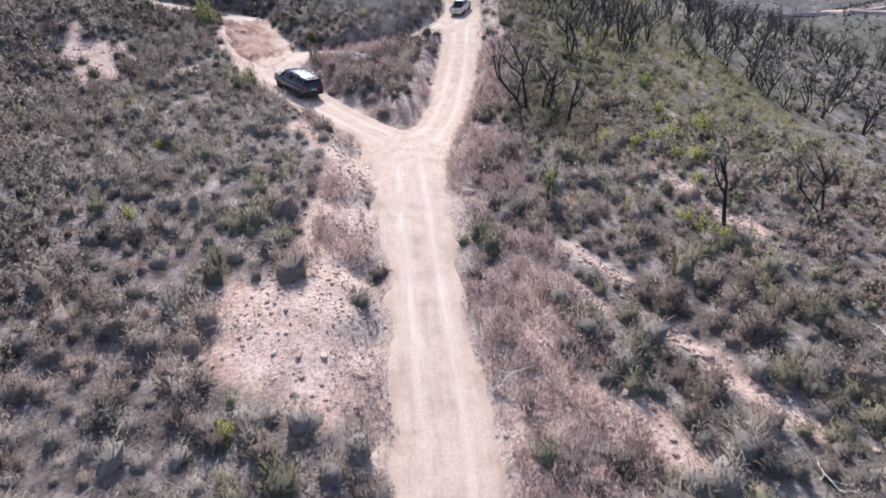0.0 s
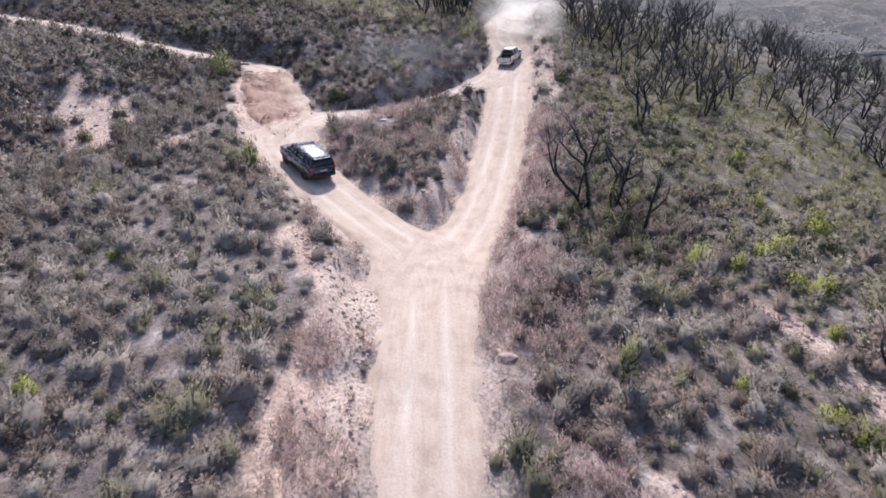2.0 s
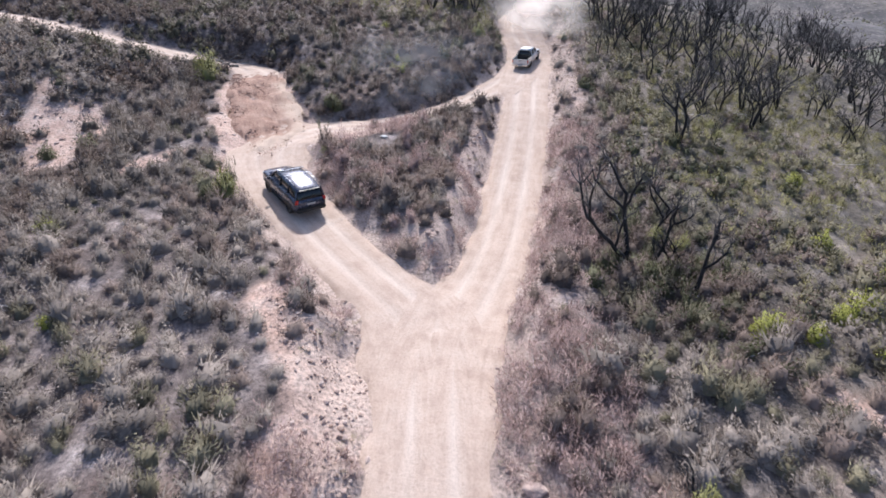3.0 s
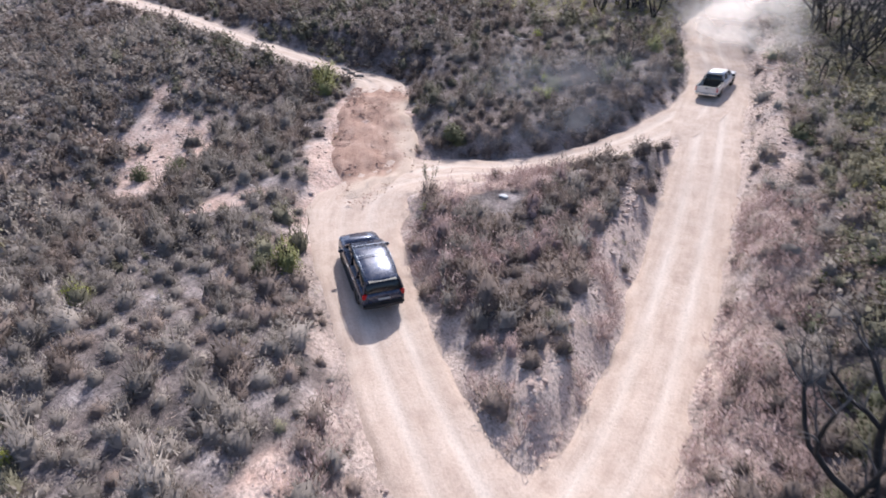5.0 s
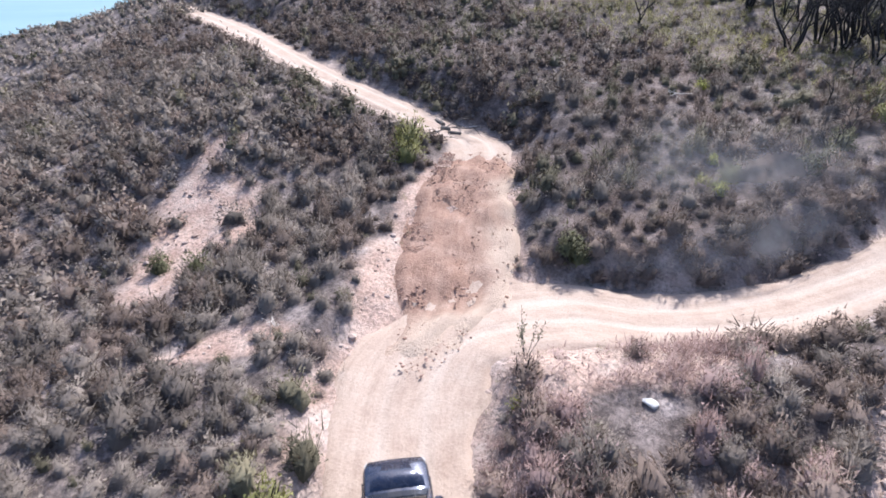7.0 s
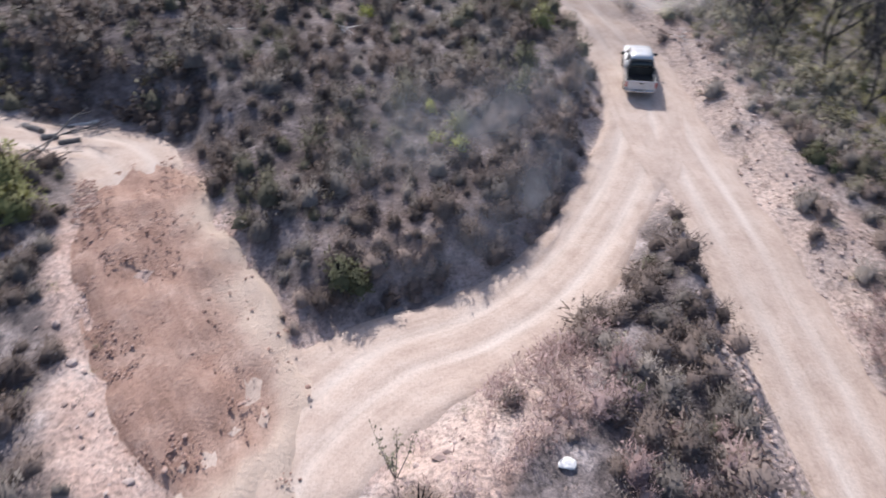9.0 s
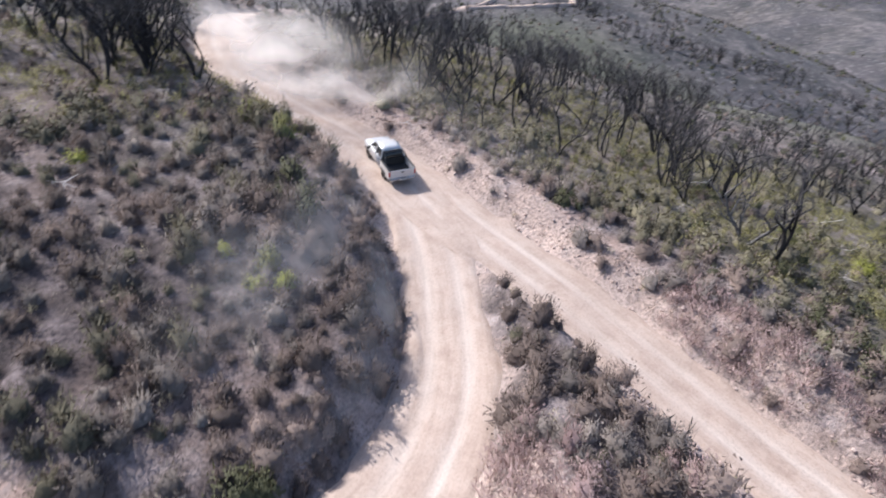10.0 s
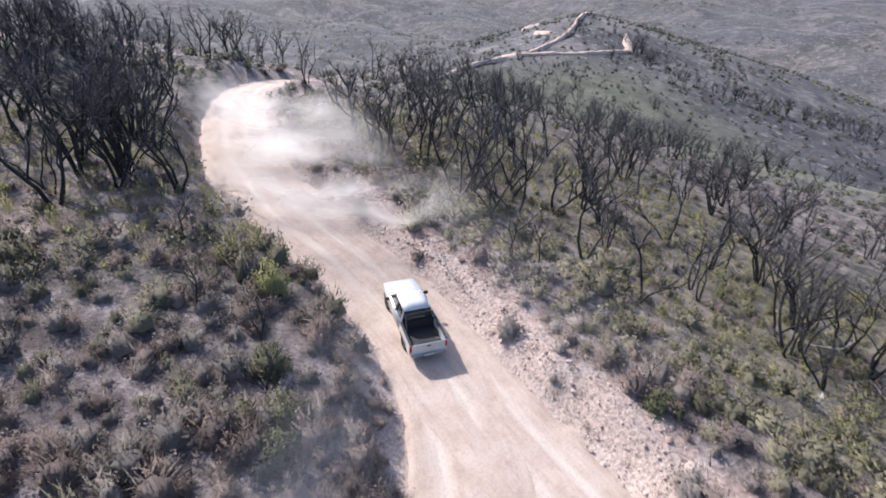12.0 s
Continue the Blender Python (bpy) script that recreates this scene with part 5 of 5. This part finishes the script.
# ---------------------------------------------------------------- logs by the ramp's head, a sapling on the knoll
def log(x, y, long, rad, turn, mat, label, seed):
    r = np.random.default_rng(seed)
    pts = [np.array([(k / 5 - 0.5) * long, r.normal() * 0.03 * long, rad + r.normal() * 0.01]) for k in range(6)]
    v, f = tube(pts, [rad * (1.05 - 0.05 * k + r.normal() * 0.03) for k in range(6)], 9)
    v, f = np.vstack([v, pts[0], pts[-1]]), list(map(tuple, f))
    for k in range(9):
        f += [(len(v) - 2, (k + 1) % 9, k), (len(v) - 1, 45 + k, 45 + (k + 1) % 9)]
    ob = tagged(new("log", mesh_from("log", v, f, mat, (), False)), label, "log", "logs at the ramp")
    ob.matrix_basis = place(x, y, turn, 1.0, 0.03)


for k, (x, y, long, rad, turn, mat) in enumerate(((-30.5, 80.4, 1.4, 0.19, -35, GREY_BARK), (-29.4, 79.5, 0.7, 0.2, 20, GREY_BARK), (-28.4, 79.2, 0.9, 0.17, 20, GREY_BARK), (-28.6, 81.4, 1.4, 0.11, 25, BLEACHED), (-29.3, 80.9, 1.0, 0.13, -10, GREY_BARK))):
    log(x, y, long, rad, turn, mat, "pale cut log lying on the earth" if mat is BLEACHED else "brown-grey cut log lying on the earth", 600 + k)


def sapling(x, y, tall, seed):
    r = np.random.default_rng(seed)
    thing = tagged(new("sapling"), "thin upright sapling with a few grey-green leaves", "sapling")
    stems, leaves = [], []
    for k in range(6):
        a, lean = 6.28 * k / 6 + r.normal() * 0.3, r.uniform(0.15, 0.5)
        tip = np.array([math.cos(a) * lean, math.sin(a) * lean, 1.0]) * tall * r.uniform(0.7, 1.0)
        mid = tip * np.array([0.65, 0.65, 0.5])
        stems.append(tube([np.array([0, 0, -0.1]), mid, tip], [0.017, 0.011, 0.004], 5))
        for _ in range(30):
            c = mid + (tip - mid) * r.uniform(0, 1.05) + r.normal(size=3) * 0.05
            d = r.normal(size=3) * 0.07; s = np.cross(d, r.normal(size=3)); s *= 0.03 / np.linalg.norm(s)
            leaves.append((np.array([c, c + d * 0.5 + s, c + d, c + d * 0.5 - s]), np.array([(0, 1, 2), (0, 2, 3)])))
    part("trunk", mesh_from("trunk", *joined(stems), GREY_BARK), GREY_BARK, thing)
    v, f = joined(leaves)
    part("crown", mesh_from("crown", v, f, OLIVE_LEAF, (("tint", np.full(len(v), 0.8)),), False), OLIVE_LEAF, thing)
    stand(thing, place(x, y, 0))


sapling(-13.6, 61.2, 1.9, 640)
# ---------------------------------------------------------------- vehicles
DARK_PAINT = make_paint("dark_metallic_paint", (0.02, 0.034, 0.075), 0.16, 0.24, 0.5)
BAR, *_ = material("grey_metal", 0.35, 0.8, (0.13, 0.145, 0.18))
SILVER_PAINT = make_paint("silver_white_paint", (0.62, 0.63, 0.64), 0.5, 0.3, 0.2)
GLASS, *_ = material("tinted_glass", 0.05, 0.0, (0.012, 0.014, 0.016))
BLACK, *_ = material("black_plastic", 0.55, 0.0, (0.02, 0.02, 0.021))
CHROME, *_ = material("brushed_metal", 0.25, 1.0, (0.6, 0.6, 0.6))
RED, *_ = material("red_lamp", 0.15, 0.0, (0.45, 0.015, 0.015))
CLEAR, *_ = material("clear_lamp", 0.08, 0.0, (0.6, 0.62, 0.64))
RUBBER = make_stone("dusty_rubber", ((0.02, 0.02, 0.02), (0.05, 0.045, 0.04), (0.1, 0.085, 0.075)))
PLATE, *_ = material("pale_plate", 0.5, 0.0, (0.42, 0.42, 0.41))


def loft(sections, closed=True):
    """A hull through cross-sections (y, [(x, z), ...] of the right half from the bottom to the centre line)."""
    bm, rings = bmesh.new(), []
    for y, half in sections:
        pts = [(x, z) for x, z in half] + [(-x, z) for x, z in reversed(half) if x > 1e-4]
        rings.append([bm.verts.new((x, y, z)) for x, z in pts])
    k = len(rings[0])
    for a, b in zip(rings, rings[1:]):
        for i in range(k - 1 + closed):
            j = (i + 1) % k
            bm.faces.new((a[i], a[j], b[j], b[i]))
    for ring in (rings[0], list(reversed(rings[-1]))):
        bm.faces.new(ring)
    bmesh.ops.recalc_face_normals(bm, faces=bm.faces)
    sharp = [e for e in bm.edges if len(e.link_faces) == 2 and e.calc_face_angle() > 0.6]
    bmesh.ops.bevel(bm, geom=sharp, offset=0.025, segments=2, affect="EDGES")
    for f in bm.faces:
        f.smooth = True
    return bm


def box(cx, cy, cz, sx, sy, sz, soft=0.015, turn=0.0):
    bm = bmesh.new()
    bmesh.ops.create_cube(bm, size=1.0)
    bmesh.ops.scale(bm, vec=(sx, sy, sz), verts=bm.verts)
    if soft:
        bmesh.ops.bevel(bm, geom=bm.edges[:], offset=min(soft, 0.45 * min(sx, sy, sz)), segments=2, affect="EDGES")
    bmesh.ops.rotate(bm, matrix=Matrix.Rotation(turn, 3, "X"), verts=bm.verts)
    bmesh.ops.translate(bm, vec=(cx, cy, cz), verts=bm.verts)
    return bm


def ring_of(radius, width, inner, sides=28):
    """A wheel part about the x axis: rounded outside, open inside."""
    bm, rings = bmesh.new(), []
    prof = ((inner, -width / 2), (radius - 0.05, -width / 2), (radius - 0.012, -width * 0.38), (radius, -width * 0.2), (radius, width * 0.2), (radius - 0.012, width * 0.38), (radius - 0.05, width / 2), (inner, width / 2))
    for k in range(sides):
        a = 2 * math.pi * k / sides
        rings.append([bm.verts.new((x, r * math.cos(a), r * math.sin(a))) for r, x in prof])
    for k in range(sides):
        p, q = rings[k], rings[(k + 1) % sides]
        for i in range(len(prof)):
            j = (i + 1) % len(prof)
            bm.faces.new((p[i], p[j], q[j], q[i])).smooth = True
    bmesh.ops.recalc_face_normals(bm, faces=bm.faces)
    return bm


def rim_shape(radius, width):
    bm = bmesh.new()
    bmesh.ops.create_cone(bm, cap_ends=True, segments=28, radius1=radius * 0.3, radius2=radius * 0.3, depth=width * 0.5)
    bmesh.ops.rotate(bm, matrix=Matrix.Rotation(math.pi / 2, 3, "Y"), verts=bm.verts)
    for k in range(6):
        r = bmesh.ops.create_cube(bm, size=1.0)["verts"]
        bmesh.ops.scale(bm, vec=(width * 0.3, radius * 0.24, radius * 1.0), verts=r)
        bmesh.ops.translate(bm, vec=(0, 0, radius * 0.5), verts=r)
        bmesh.ops.rotate(bm, matrix=Matrix.Rotation(k * math.pi / 3, 3, "X"), verts=r)
    return bm


def add_wheels(car, axle_f, axle_r, half, radius):
    tyre_me = rim_me = None
    for x, y in ((half, axle_f), (-half, axle_f), (half, axle_r), (-half, axle_r)):
        hub = part("wheel", box(0, 0, 0, 0.16, 0.14, 0.14), BLACK, car)
        hub.location = (x, y, radius)
        if tyre_me is None:
            t = part("tyre", ring_of(radius, 0.25, radius * 0.62), RUBBER, hub, "dusty black tyre")
            r = part("rim", rim_shape(radius * 0.64, 0.24), CHROME, hub, "grey alloy rim")
            tyre_me, rim_me = t.data, r.data
        else:
            part("tyre", tyre_me, RUBBER, hub, "dusty black tyre")
            part("rim", rim_me, CHROME, hub, "grey alloy rim")


def suv():
    car = tagged(new("suv"), "dark metallic off-road car with roof bars on the dusty track", "car")
    W = 0.93
    def sec(zb, zt, w, crown):
        return [(w * 0.86, zb), (w, zb + 0.18), (w, (zb + zt) / 2 + 0.08), (w * 0.965, zt - 0.05), (w * 0.90, zt), (w * 0.5, zt + crown), (0.0, zt + crown * 1.2)]
    part("body", loft([(2.42, sec(0.42, 0.80, 0.66, 0.02)), (2.32, sec(0.34, 0.96, 0.82, 0.03)), (2.05, sec(0.32, 1.03, 0.91, 0.04)), (1.2, sec(0.32, 1.13, W, 0.05)), (0.4, sec(0.32, 1.15, W, 0.02)),
                       (-1.0, sec(0.32, 1.17, W, 0.02)), (-2.05, sec(0.34, 1.17, W * 0.985, 0.02)), (-2.34, sec(0.40, 1.08, 0.88, 0.02)), (-2.42, sec(0.45, 0.98, 0.80, 0.01))]), DARK_PAINT, car)
    part("glasshouse", loft([(1.22, [(0.80, 1.08), (0.79, 1.12), (0.75, 1.15), (0.4, 1.17), (0.0, 1.18)]), (0.52, [(0.85, 1.08), (0.72, 1.55), (0.64, 1.67), (0.35, 1.70), (0.0, 1.71)]),
                             (-0.3, [(0.86, 1.08), (0.74, 1.58), (0.67, 1.73), (0.36, 1.765), (0.0, 1.775)]), (-1.5, [(0.86, 1.08), (0.73, 1.56), (0.66, 1.70), (0.36, 1.735), (0.0, 1.745)]),
                             (-2.12, [(0.83, 1.08), (0.70, 1.50), (0.62, 1.60), (0.34, 1.63), (0.0, 1.64)]), (-2.33, [(0.80, 1.06), (0.74, 1.10), (0.70, 1.13), (0.36, 1.14), (0.0, 1.15)])]), GLASS, car, "tinted windows")
    part("roof", loft([(0.50, [(0.70, 1.62), (0.69, 1.66), (0.62, 1.70), (0.34, 1.725), (0.0, 1.735)]), (-0.3, [(0.74, 1.65), (0.73, 1.70), (0.66, 1.755), (0.36, 1.785), (0.0, 1.795)]),
                       (-1.5, [(0.73, 1.62), (0.72, 1.68), (0.65, 1.725), (0.36, 1.755), (0.0, 1.765)]), (-2.12, [(0.69, 1.54), (0.68, 1.58), (0.61, 1.62), (0.34, 1.65), (0.0, 1.66)]), (-2.24, [(0.64, 1.52), (0.63, 1.54), (0.58, 1.565), (0.32, 1.59), (0.0, 1.6)])]), DARK_PAINT, car)
    for s in (-1, 1):
        for pts, rad in ((((0.83 * s, 1.18, 1.13), (0.74 * s, 0.8, 1.45), (0.67 * s, 0.5, 1.68)), 0.035), (((0.87 * s, -0.25, 1.12), (0.76 * s, -0.25, 1.6), (0.7 * s, -0.28, 1.72)), 0.03),
                         (((0.87 * s, -1.25, 1.12), (0.76 * s, -1.3, 1.55), (0.68 * s, -1.35, 1.7)), 0.035), (((0.82 * s, -2.28, 1.1), (0.74 * s, -2.2, 1.4), (0.66 * s, -2.14, 1.6)), 0.05)):
            part("pillar", mesh_from("pillar", *tube(pts, [rad] * 3, 6), DARK_PAINT), DARK_PAINT, car)
        part("roof_rail", mesh_from("roof_rail", *tube([(0.66 * s, 0.35, 1.73), (0.68 * s, 0.2, 1.81), (0.69 * s, -0.8, 1.85), (0.67 * s, -1.75, 1.79), (0.64 * s, -1.9, 1.70)], [0.018, 0.022, 0.022, 0.022, 0.018], 6), BAR), BAR, car, "pale grey roof rail")
        part("mirror", box(1.03 * s, 0.88, 1.14, 0.24, 0.12, 0.17, 0.04), DARK_PAINT, car)
        part("tail_lamp", box(0.78 * s, -2.35, 1.0, 0.2, 0.12, 0.26, 0.04), RED, car, "red tail lamp")
        part("headlamp", box(0.68 * s, 2.25, 0.86, 0.34, 0.2, 0.16, 0.05), CLEAR, car, "clear headlamp")
        part("side_step", box(0.93 * s, -0.1, 0.36, 0.14, 1.9, 0.06, 0.025), BLACK, car)
        for y in (1.45, -1.42):
            part("wheel_arch", box(0.9 * s, y, 0.62, 0.1, 0.95, 0.22, 0.09), BLACK, car)
        part("door_handle", box(0.945 * s, -0.05, 0.98, 0.03, 0.2, 0.035, 0.012), CHROME, car)
        part("door_handle", box(0.94 * s, -1.0, 0.98, 0.03, 0.2, 0.035, 0.012), CHROME, car)
    for y in (0.0, -0.72):
        part("crossbar", box(0, y, 1.85, 1.38, 0.05, 0.03, 0.012), BAR, car, "thin grey roof crossbar")
    part("bonnet", loft([(2.2, [(0.70, 0.99), (0.68, 1.01), (0.36, 1.05), (0.0, 1.055)]), (1.28, [(0.78, 1.10), (0.76, 1.145), (0.4, 1.195), (0.0, 1.20)])]), DARK_PAINT, car)
    part("rear_bumper", box(0, -2.42, 0.55, 1.7, 0.2, 0.26, 0.07), BLACK, car)
    part("front_bumper", box(0, 2.38, 0.55, 1.6, 0.22, 0.3, 0.09), DARK_PAINT, car)
    part("number_plate", box(0, -2.475, 0.88, 0.5, 0.02, 0.11, 0.008), PLATE, car, "plain pale plate")
    part("spoiler", box(0, -2.22, 1.60, 1.16, 0.16, 0.03, 0.014), BLACK, car)
    part("rear_wiper", mesh_from("rear_wiper", *tube([(0.0, -2.37, 1.18), (0.25, -2.30, 1.33)], [0.012, 0.008], 5), BLACK), BLACK, car)
    add_wheels(car, 1.45, -1.42, 0.80, 0.39)
    return car


def pickup():
    car = tagged(new("pickup_truck"), "silver double-cab pickup truck with a black load bed", "pickup truck")
    W = 0.93
    def sec(zb, zt, w, crown):
        return [(w * 0.86, zb), (w, zb + 0.18), (w, (zb + zt) / 2 + 0.08), (w * 0.97, zt - 0.04), (w * 0.92, zt), (w * 0.5, zt + crown), (0.0, zt + crown * 1.2)]
    part("body", loft([(2.62, sec(0.45, 0.86, 0.70, 0.02)), (2.5, sec(0.38, 1.0, 0.86, 0.03)), (2.2, sec(0.36, 1.06, 0.91, 0.04)), (1.35, sec(0.36, 1.14, W, 0.04)), (0.4, sec(0.36, 1.14, W, 0.01)), (-0.93, sec(0.36, 1.14, W, 0.01))]), SILVER_PAINT, car)
    part("cab_glass", loft([(1.3, [(0.78, 1.08), (0.77, 1.12), (0.4, 1.15), (0.0, 1.16)]), (0.62, [(0.84, 1.08), (0.66, 1.66), (0.35, 1.70), (0.0, 1.71)]), (-0.3, [(0.85, 1.08), (0.68, 1.72), (0.36, 1.755), (0.0, 1.76)]),
                            (-0.75, [(0.84, 1.08), (0.66, 1.68), (0.36, 1.71), (0.0, 1.72)]), (-0.93, [(0.83, 1.08), (0.72, 1.2), (0.36, 1.21), (0.0, 1.22)])]), GLASS, car, "tinted cab windows")
    part("roof", loft([(0.62, [(0.68, 1.63), (0.66, 1.70), (0.35, 1.735), (0.0, 1.74)]), (-0.3, [(0.71, 1.66), (0.68, 1.755), (0.36, 1.785), (0.0, 1.79)]), (-0.78, [(0.68, 1.62), (0.66, 1.70), (0.36, 1.735), (0.0, 1.74)])]), SILVER_PAINT, car)
    for s in (-1, 1):
        for pts in (((0.81 * s, 1.27, 1.12), (0.73 * s, 0.9, 1.45), (0.68 * s, 0.6, 1.68)), ((0.86 * s, 0.1, 1.12), (0.76 * s, 0.08, 1.5), (0.70 * s, 0.05, 1.72)), ((0.85 * s, -0.9, 1.12), (0.76 * s, -0.84, 1.45), (0.68 * s, -0.76, 1.68))):
            part("pillar", mesh_from("pillar", *tube(pts, [0.05] * 3, 6), SILVER_PAINT), SILVER_PAINT, car)
        part("bed_side", box(0.885 * s, -1.8, 0.84, 0.11, 1.72, 0.66, 0.03), SILVER_PAINT, car)
        part("bed_rail", box(0.885 * s, -1.8, 1.185, 0.12, 1.7, 0.035, 0.012), BLACK, car, "black bed rail cap")
        part("mirror", box(1.04 * s, 0.98, 1.16, 0.24, 0.13, 0.2, 0.04), BLACK, car)
        part("tail_lamp", box(0.87 * s, -2.66, 0.92, 0.13, 0.06, 0.36, 0.03), RED, car, "red tail lamp")
        part("headlamp", box(0.7 * s, 2.44, 0.9, 0.34, 0.2, 0.18, 0.05), CLEAR, car, "clear headlamp")
        part("sports_bar", mesh_from("sports_bar", *tube([(0.8 * s, -1.75, 1.2), (0.72 * s, -1.3, 1.55), (0.66 * s, -1.08, 1.68)], [0.035] * 3, 7), BLACK), BLACK, car, "black sports bar")
        for y in (1.6, -1.55):
            part("wheel_arch", box(0.9 * s, y, 0.66, 0.1, 1.0, 0.24, 0.1), BLACK, car)
    part("sports_bar", mesh_from("sports_bar", *tube([(-0.66, -1.08, 1.68), (0, -1.06, 1.71), (0.66, -1.08, 1.68)], [0.035] * 3, 7), BLACK), BLACK, car, "black sports bar")
    part("bed_floor", box(0, -1.8, 0.68, 1.66, 1.72, 0.06), BLACK, car, "black bed liner")
    part("bed_front", box(0, -0.98, 0.9, 1.7, 0.06, 0.52), BLACK, car, "black bed liner")
    part("chassis", box(0, -1.6, 0.52, 1.3, 2.2, 0.2), BLACK, car)
    part("tailgate", box(0, -2.67, 0.88, 1.66, 0.07, 0.56, 0.025), SILVER_PAINT, car)
    part("tailgate_handle", box(0, -2.71, 1.02, 0.22, 0.03, 0.07, 0.012), BLACK, car)
    part("rear_bumper", box(0, -2.74, 0.52, 1.76, 0.16, 0.2, 0.05), CHROME, car, "grey metal bumper")
    part("front_bumper", box(0, 2.58, 0.58, 1.62, 0.22, 0.32, 0.09), SILVER_PAINT, car)
    part("number_plate", box(0, -2.825, 0.55, 0.5, 0.02, 0.11, 0.008), PLATE, car, "plain pale plate")
    add_wheels(car, 1.6, -1.55, 0.81, 0.39)
    return car


def park(car, x, y, turn, line, wheelbase=2.9, lift=-0.02, size=1.0):
    """Sets a car on the track's slope."""
    t = radians(turn)
    fwd = np.array([-math.sin(t), math.cos(t)])
    zs = [along(np.array([x + k * fwd[0]]), np.array([y + k * fwd[1]]), line)[1][0] for k in (wheelbase / 2, -wheelbase / 2)]
    car.matrix_basis = pose(x, y, sum(zs) / 2 + lift, math.degrees(math.atan2(zs[0] - zs[1], wheelbase)), 0, turn) @ Matrix.Diagonal((size, size, size, 1))


park(suv(), -13.25, 52.8, 42.5, LEFT, size=1.13)
park(pickup(), 2.5, 84.6, -18, RIGHT, 3.15, size=0.93)

# ---------------------------------------------------------------- dust hanging over the tracks
def make_dust(name, thick, low=0.32, size=0.33):
    m, n, l, b = material(name, 1.0, 0.0, (0.82, 0.775, 0.735))
    clear, thin, one, two = n.new("ShaderNodeBsdfTransparent"), n.new("ShaderNodeBsdfTranslucent"), n.new("ShaderNodeMixShader"), n.new("ShaderNodeMixShader")
    thin.inputs["Color"].default_value = (0.82, 0.775, 0.735, 1)
    one.inputs[0].default_value = 0.5
    wisp = ramp_node(n, l, noise_node(n, l, size, 5, 0.6), [(low, (0, 0, 0)), (0.62, (1, 1, 1))])
    l.new(math_node(n, l, "MULTIPLY", math_node(n, l, "MULTIPLY", attr_node(n, "heart"), wisp), thick), two.inputs[0])
    l.new(b.outputs[0], one.inputs[1]); l.new(thin.outputs[0], one.inputs[2])
    l.new(clear.outputs[0], two.inputs[1]); l.new(one.outputs[0], two.inputs[2])
    l.new(two.outputs[0], n["Material Output"].inputs["Surface"])
    return m


THIN_DUST = make_dust("thin_dust", 0.6)


def veil(base, tall, seed):
    """One billowing sheet of dust standing on a line of the ground, thinning out to all its edges."""
    w, u = np.linspace(0, 1, 12), np.linspace(0, 1, len(base))
    t = np.gradient(base, axis=0)
    t /= np.linalg.norm(t, axis=1)[:, None]
    wave = 0.35 * vnoise(base[:, 0] + 31 * seed, base[:, 1], 2.6, seed)
    off = wave[:, None] + 0.5 * tall * (w[None, :] - 0.3) + 0.08 * np.sin(4 * w[None, :] + 6 * u[:, None] + seed)
    X, Y = base[:, 0, None] + t[:, 1, None] * off, base[:, 1, None] - t[:, 0, None] * off
    floor_z = height(X, Y, False).reshape(X.shape)
    low = height(base[:, 0], base[:, 1], False)
    low = np.convolve(np.pad(low, 6, mode="edge"), np.ones(13) / 13, "valid")
    Z = low[:, None] + tall * (0.7 + 0.3 * vnoise(base[:, 0], base[:, 1] + 9 * seed, 3.0, seed + 2))[:, None] * w[None, :]
    heart = smooth(u, 0, 0.4)[:, None] * smooth(1 - u, 0, 0.4)[:, None] * smooth(1 - w, 0.0, 0.8)[None, :] * smooth(w, 0.0, 0.35)[None, :] * smooth(Z - floor_z, 0.1, 2.2)
    return np.stack([X.ravel(), Y.ravel(), Z.ravel()], 1), heart.ravel(), grid_faces(*X.shape)


def dust(veils, label, mat):
    vs, hs, fs, n = [], [], [], 0
    for k, (base, tall) in enumerate(veils):
        v, h, f = veil(spline(base, 0.7), tall, 70 + k)
        vs.append(v); hs.append(h); fs.append(f + n)
        n += len(v)
    me = mesh_from("dust_cloud", np.vstack(vs), np.vstack(fs), mat, (("heart", np.concatenate(hs)),))
    return tagged(new("dust_cloud", me), label, "dust", kind="stuff")


dust([([(-1.6, 81.5), (-4.4, 76.2), (-6.9, 72.6), (-10.4, 69.9), (-16.0, 68.9)], 4.2)], "pale dust hanging low along the bank", make_dust("low_dust", 0.95, 0.22, 0.3))
dust([([(0.5, 84), (-4.0, 79), (-8.5, 74.8), (-13.0, 73.0), (-16.5, 72.5)], 6.0)], "pale dust hanging over the bend of the track", make_dust("bend_dust", 0.80, 0.2, 0.25))
def bank_of_dust(x, y, along_x, along_y, step_x, step_y, count, long, tall):
    """Veils standing one behind another."""
    made = []
    for k in range(count):
        cx, cy, n_ = x + step_x * k, y + step_y * k, long * (1 + 0.12 * math.sin(2.1 * k))
        made.append(([(cx + along_x * n_ * q, cy + along_y * n_ * q) for q in (-0.5, -0.2, 0.15, 0.5)], tall * (1 + 0.15 * math.sin(3.3 * k + 1))))
    return made


dust(bank_of_dust(3.6, 92.0, 0.87, -0.5, 0.55, 3.3, 6, 15, 6.2), "pale dust hanging over the upper track", make_dust("hanging_dust", 0.78, 0.08, 0.22))
dust(bank_of_dust(7.2, 85.0, 0.12, 0.99, 2.4, 0.5, 3, 26, 4.2), "thin dust drifting from the track towards the burnt trees", make_dust("drifting_dust", 0.09, 0.08, 0.18))
dust([([(-10.8, 47.4), (-9.6, 49.4), (-8.2, 51.6)], 1.5)], "thin dust behind the dark car", THIN_DUST)
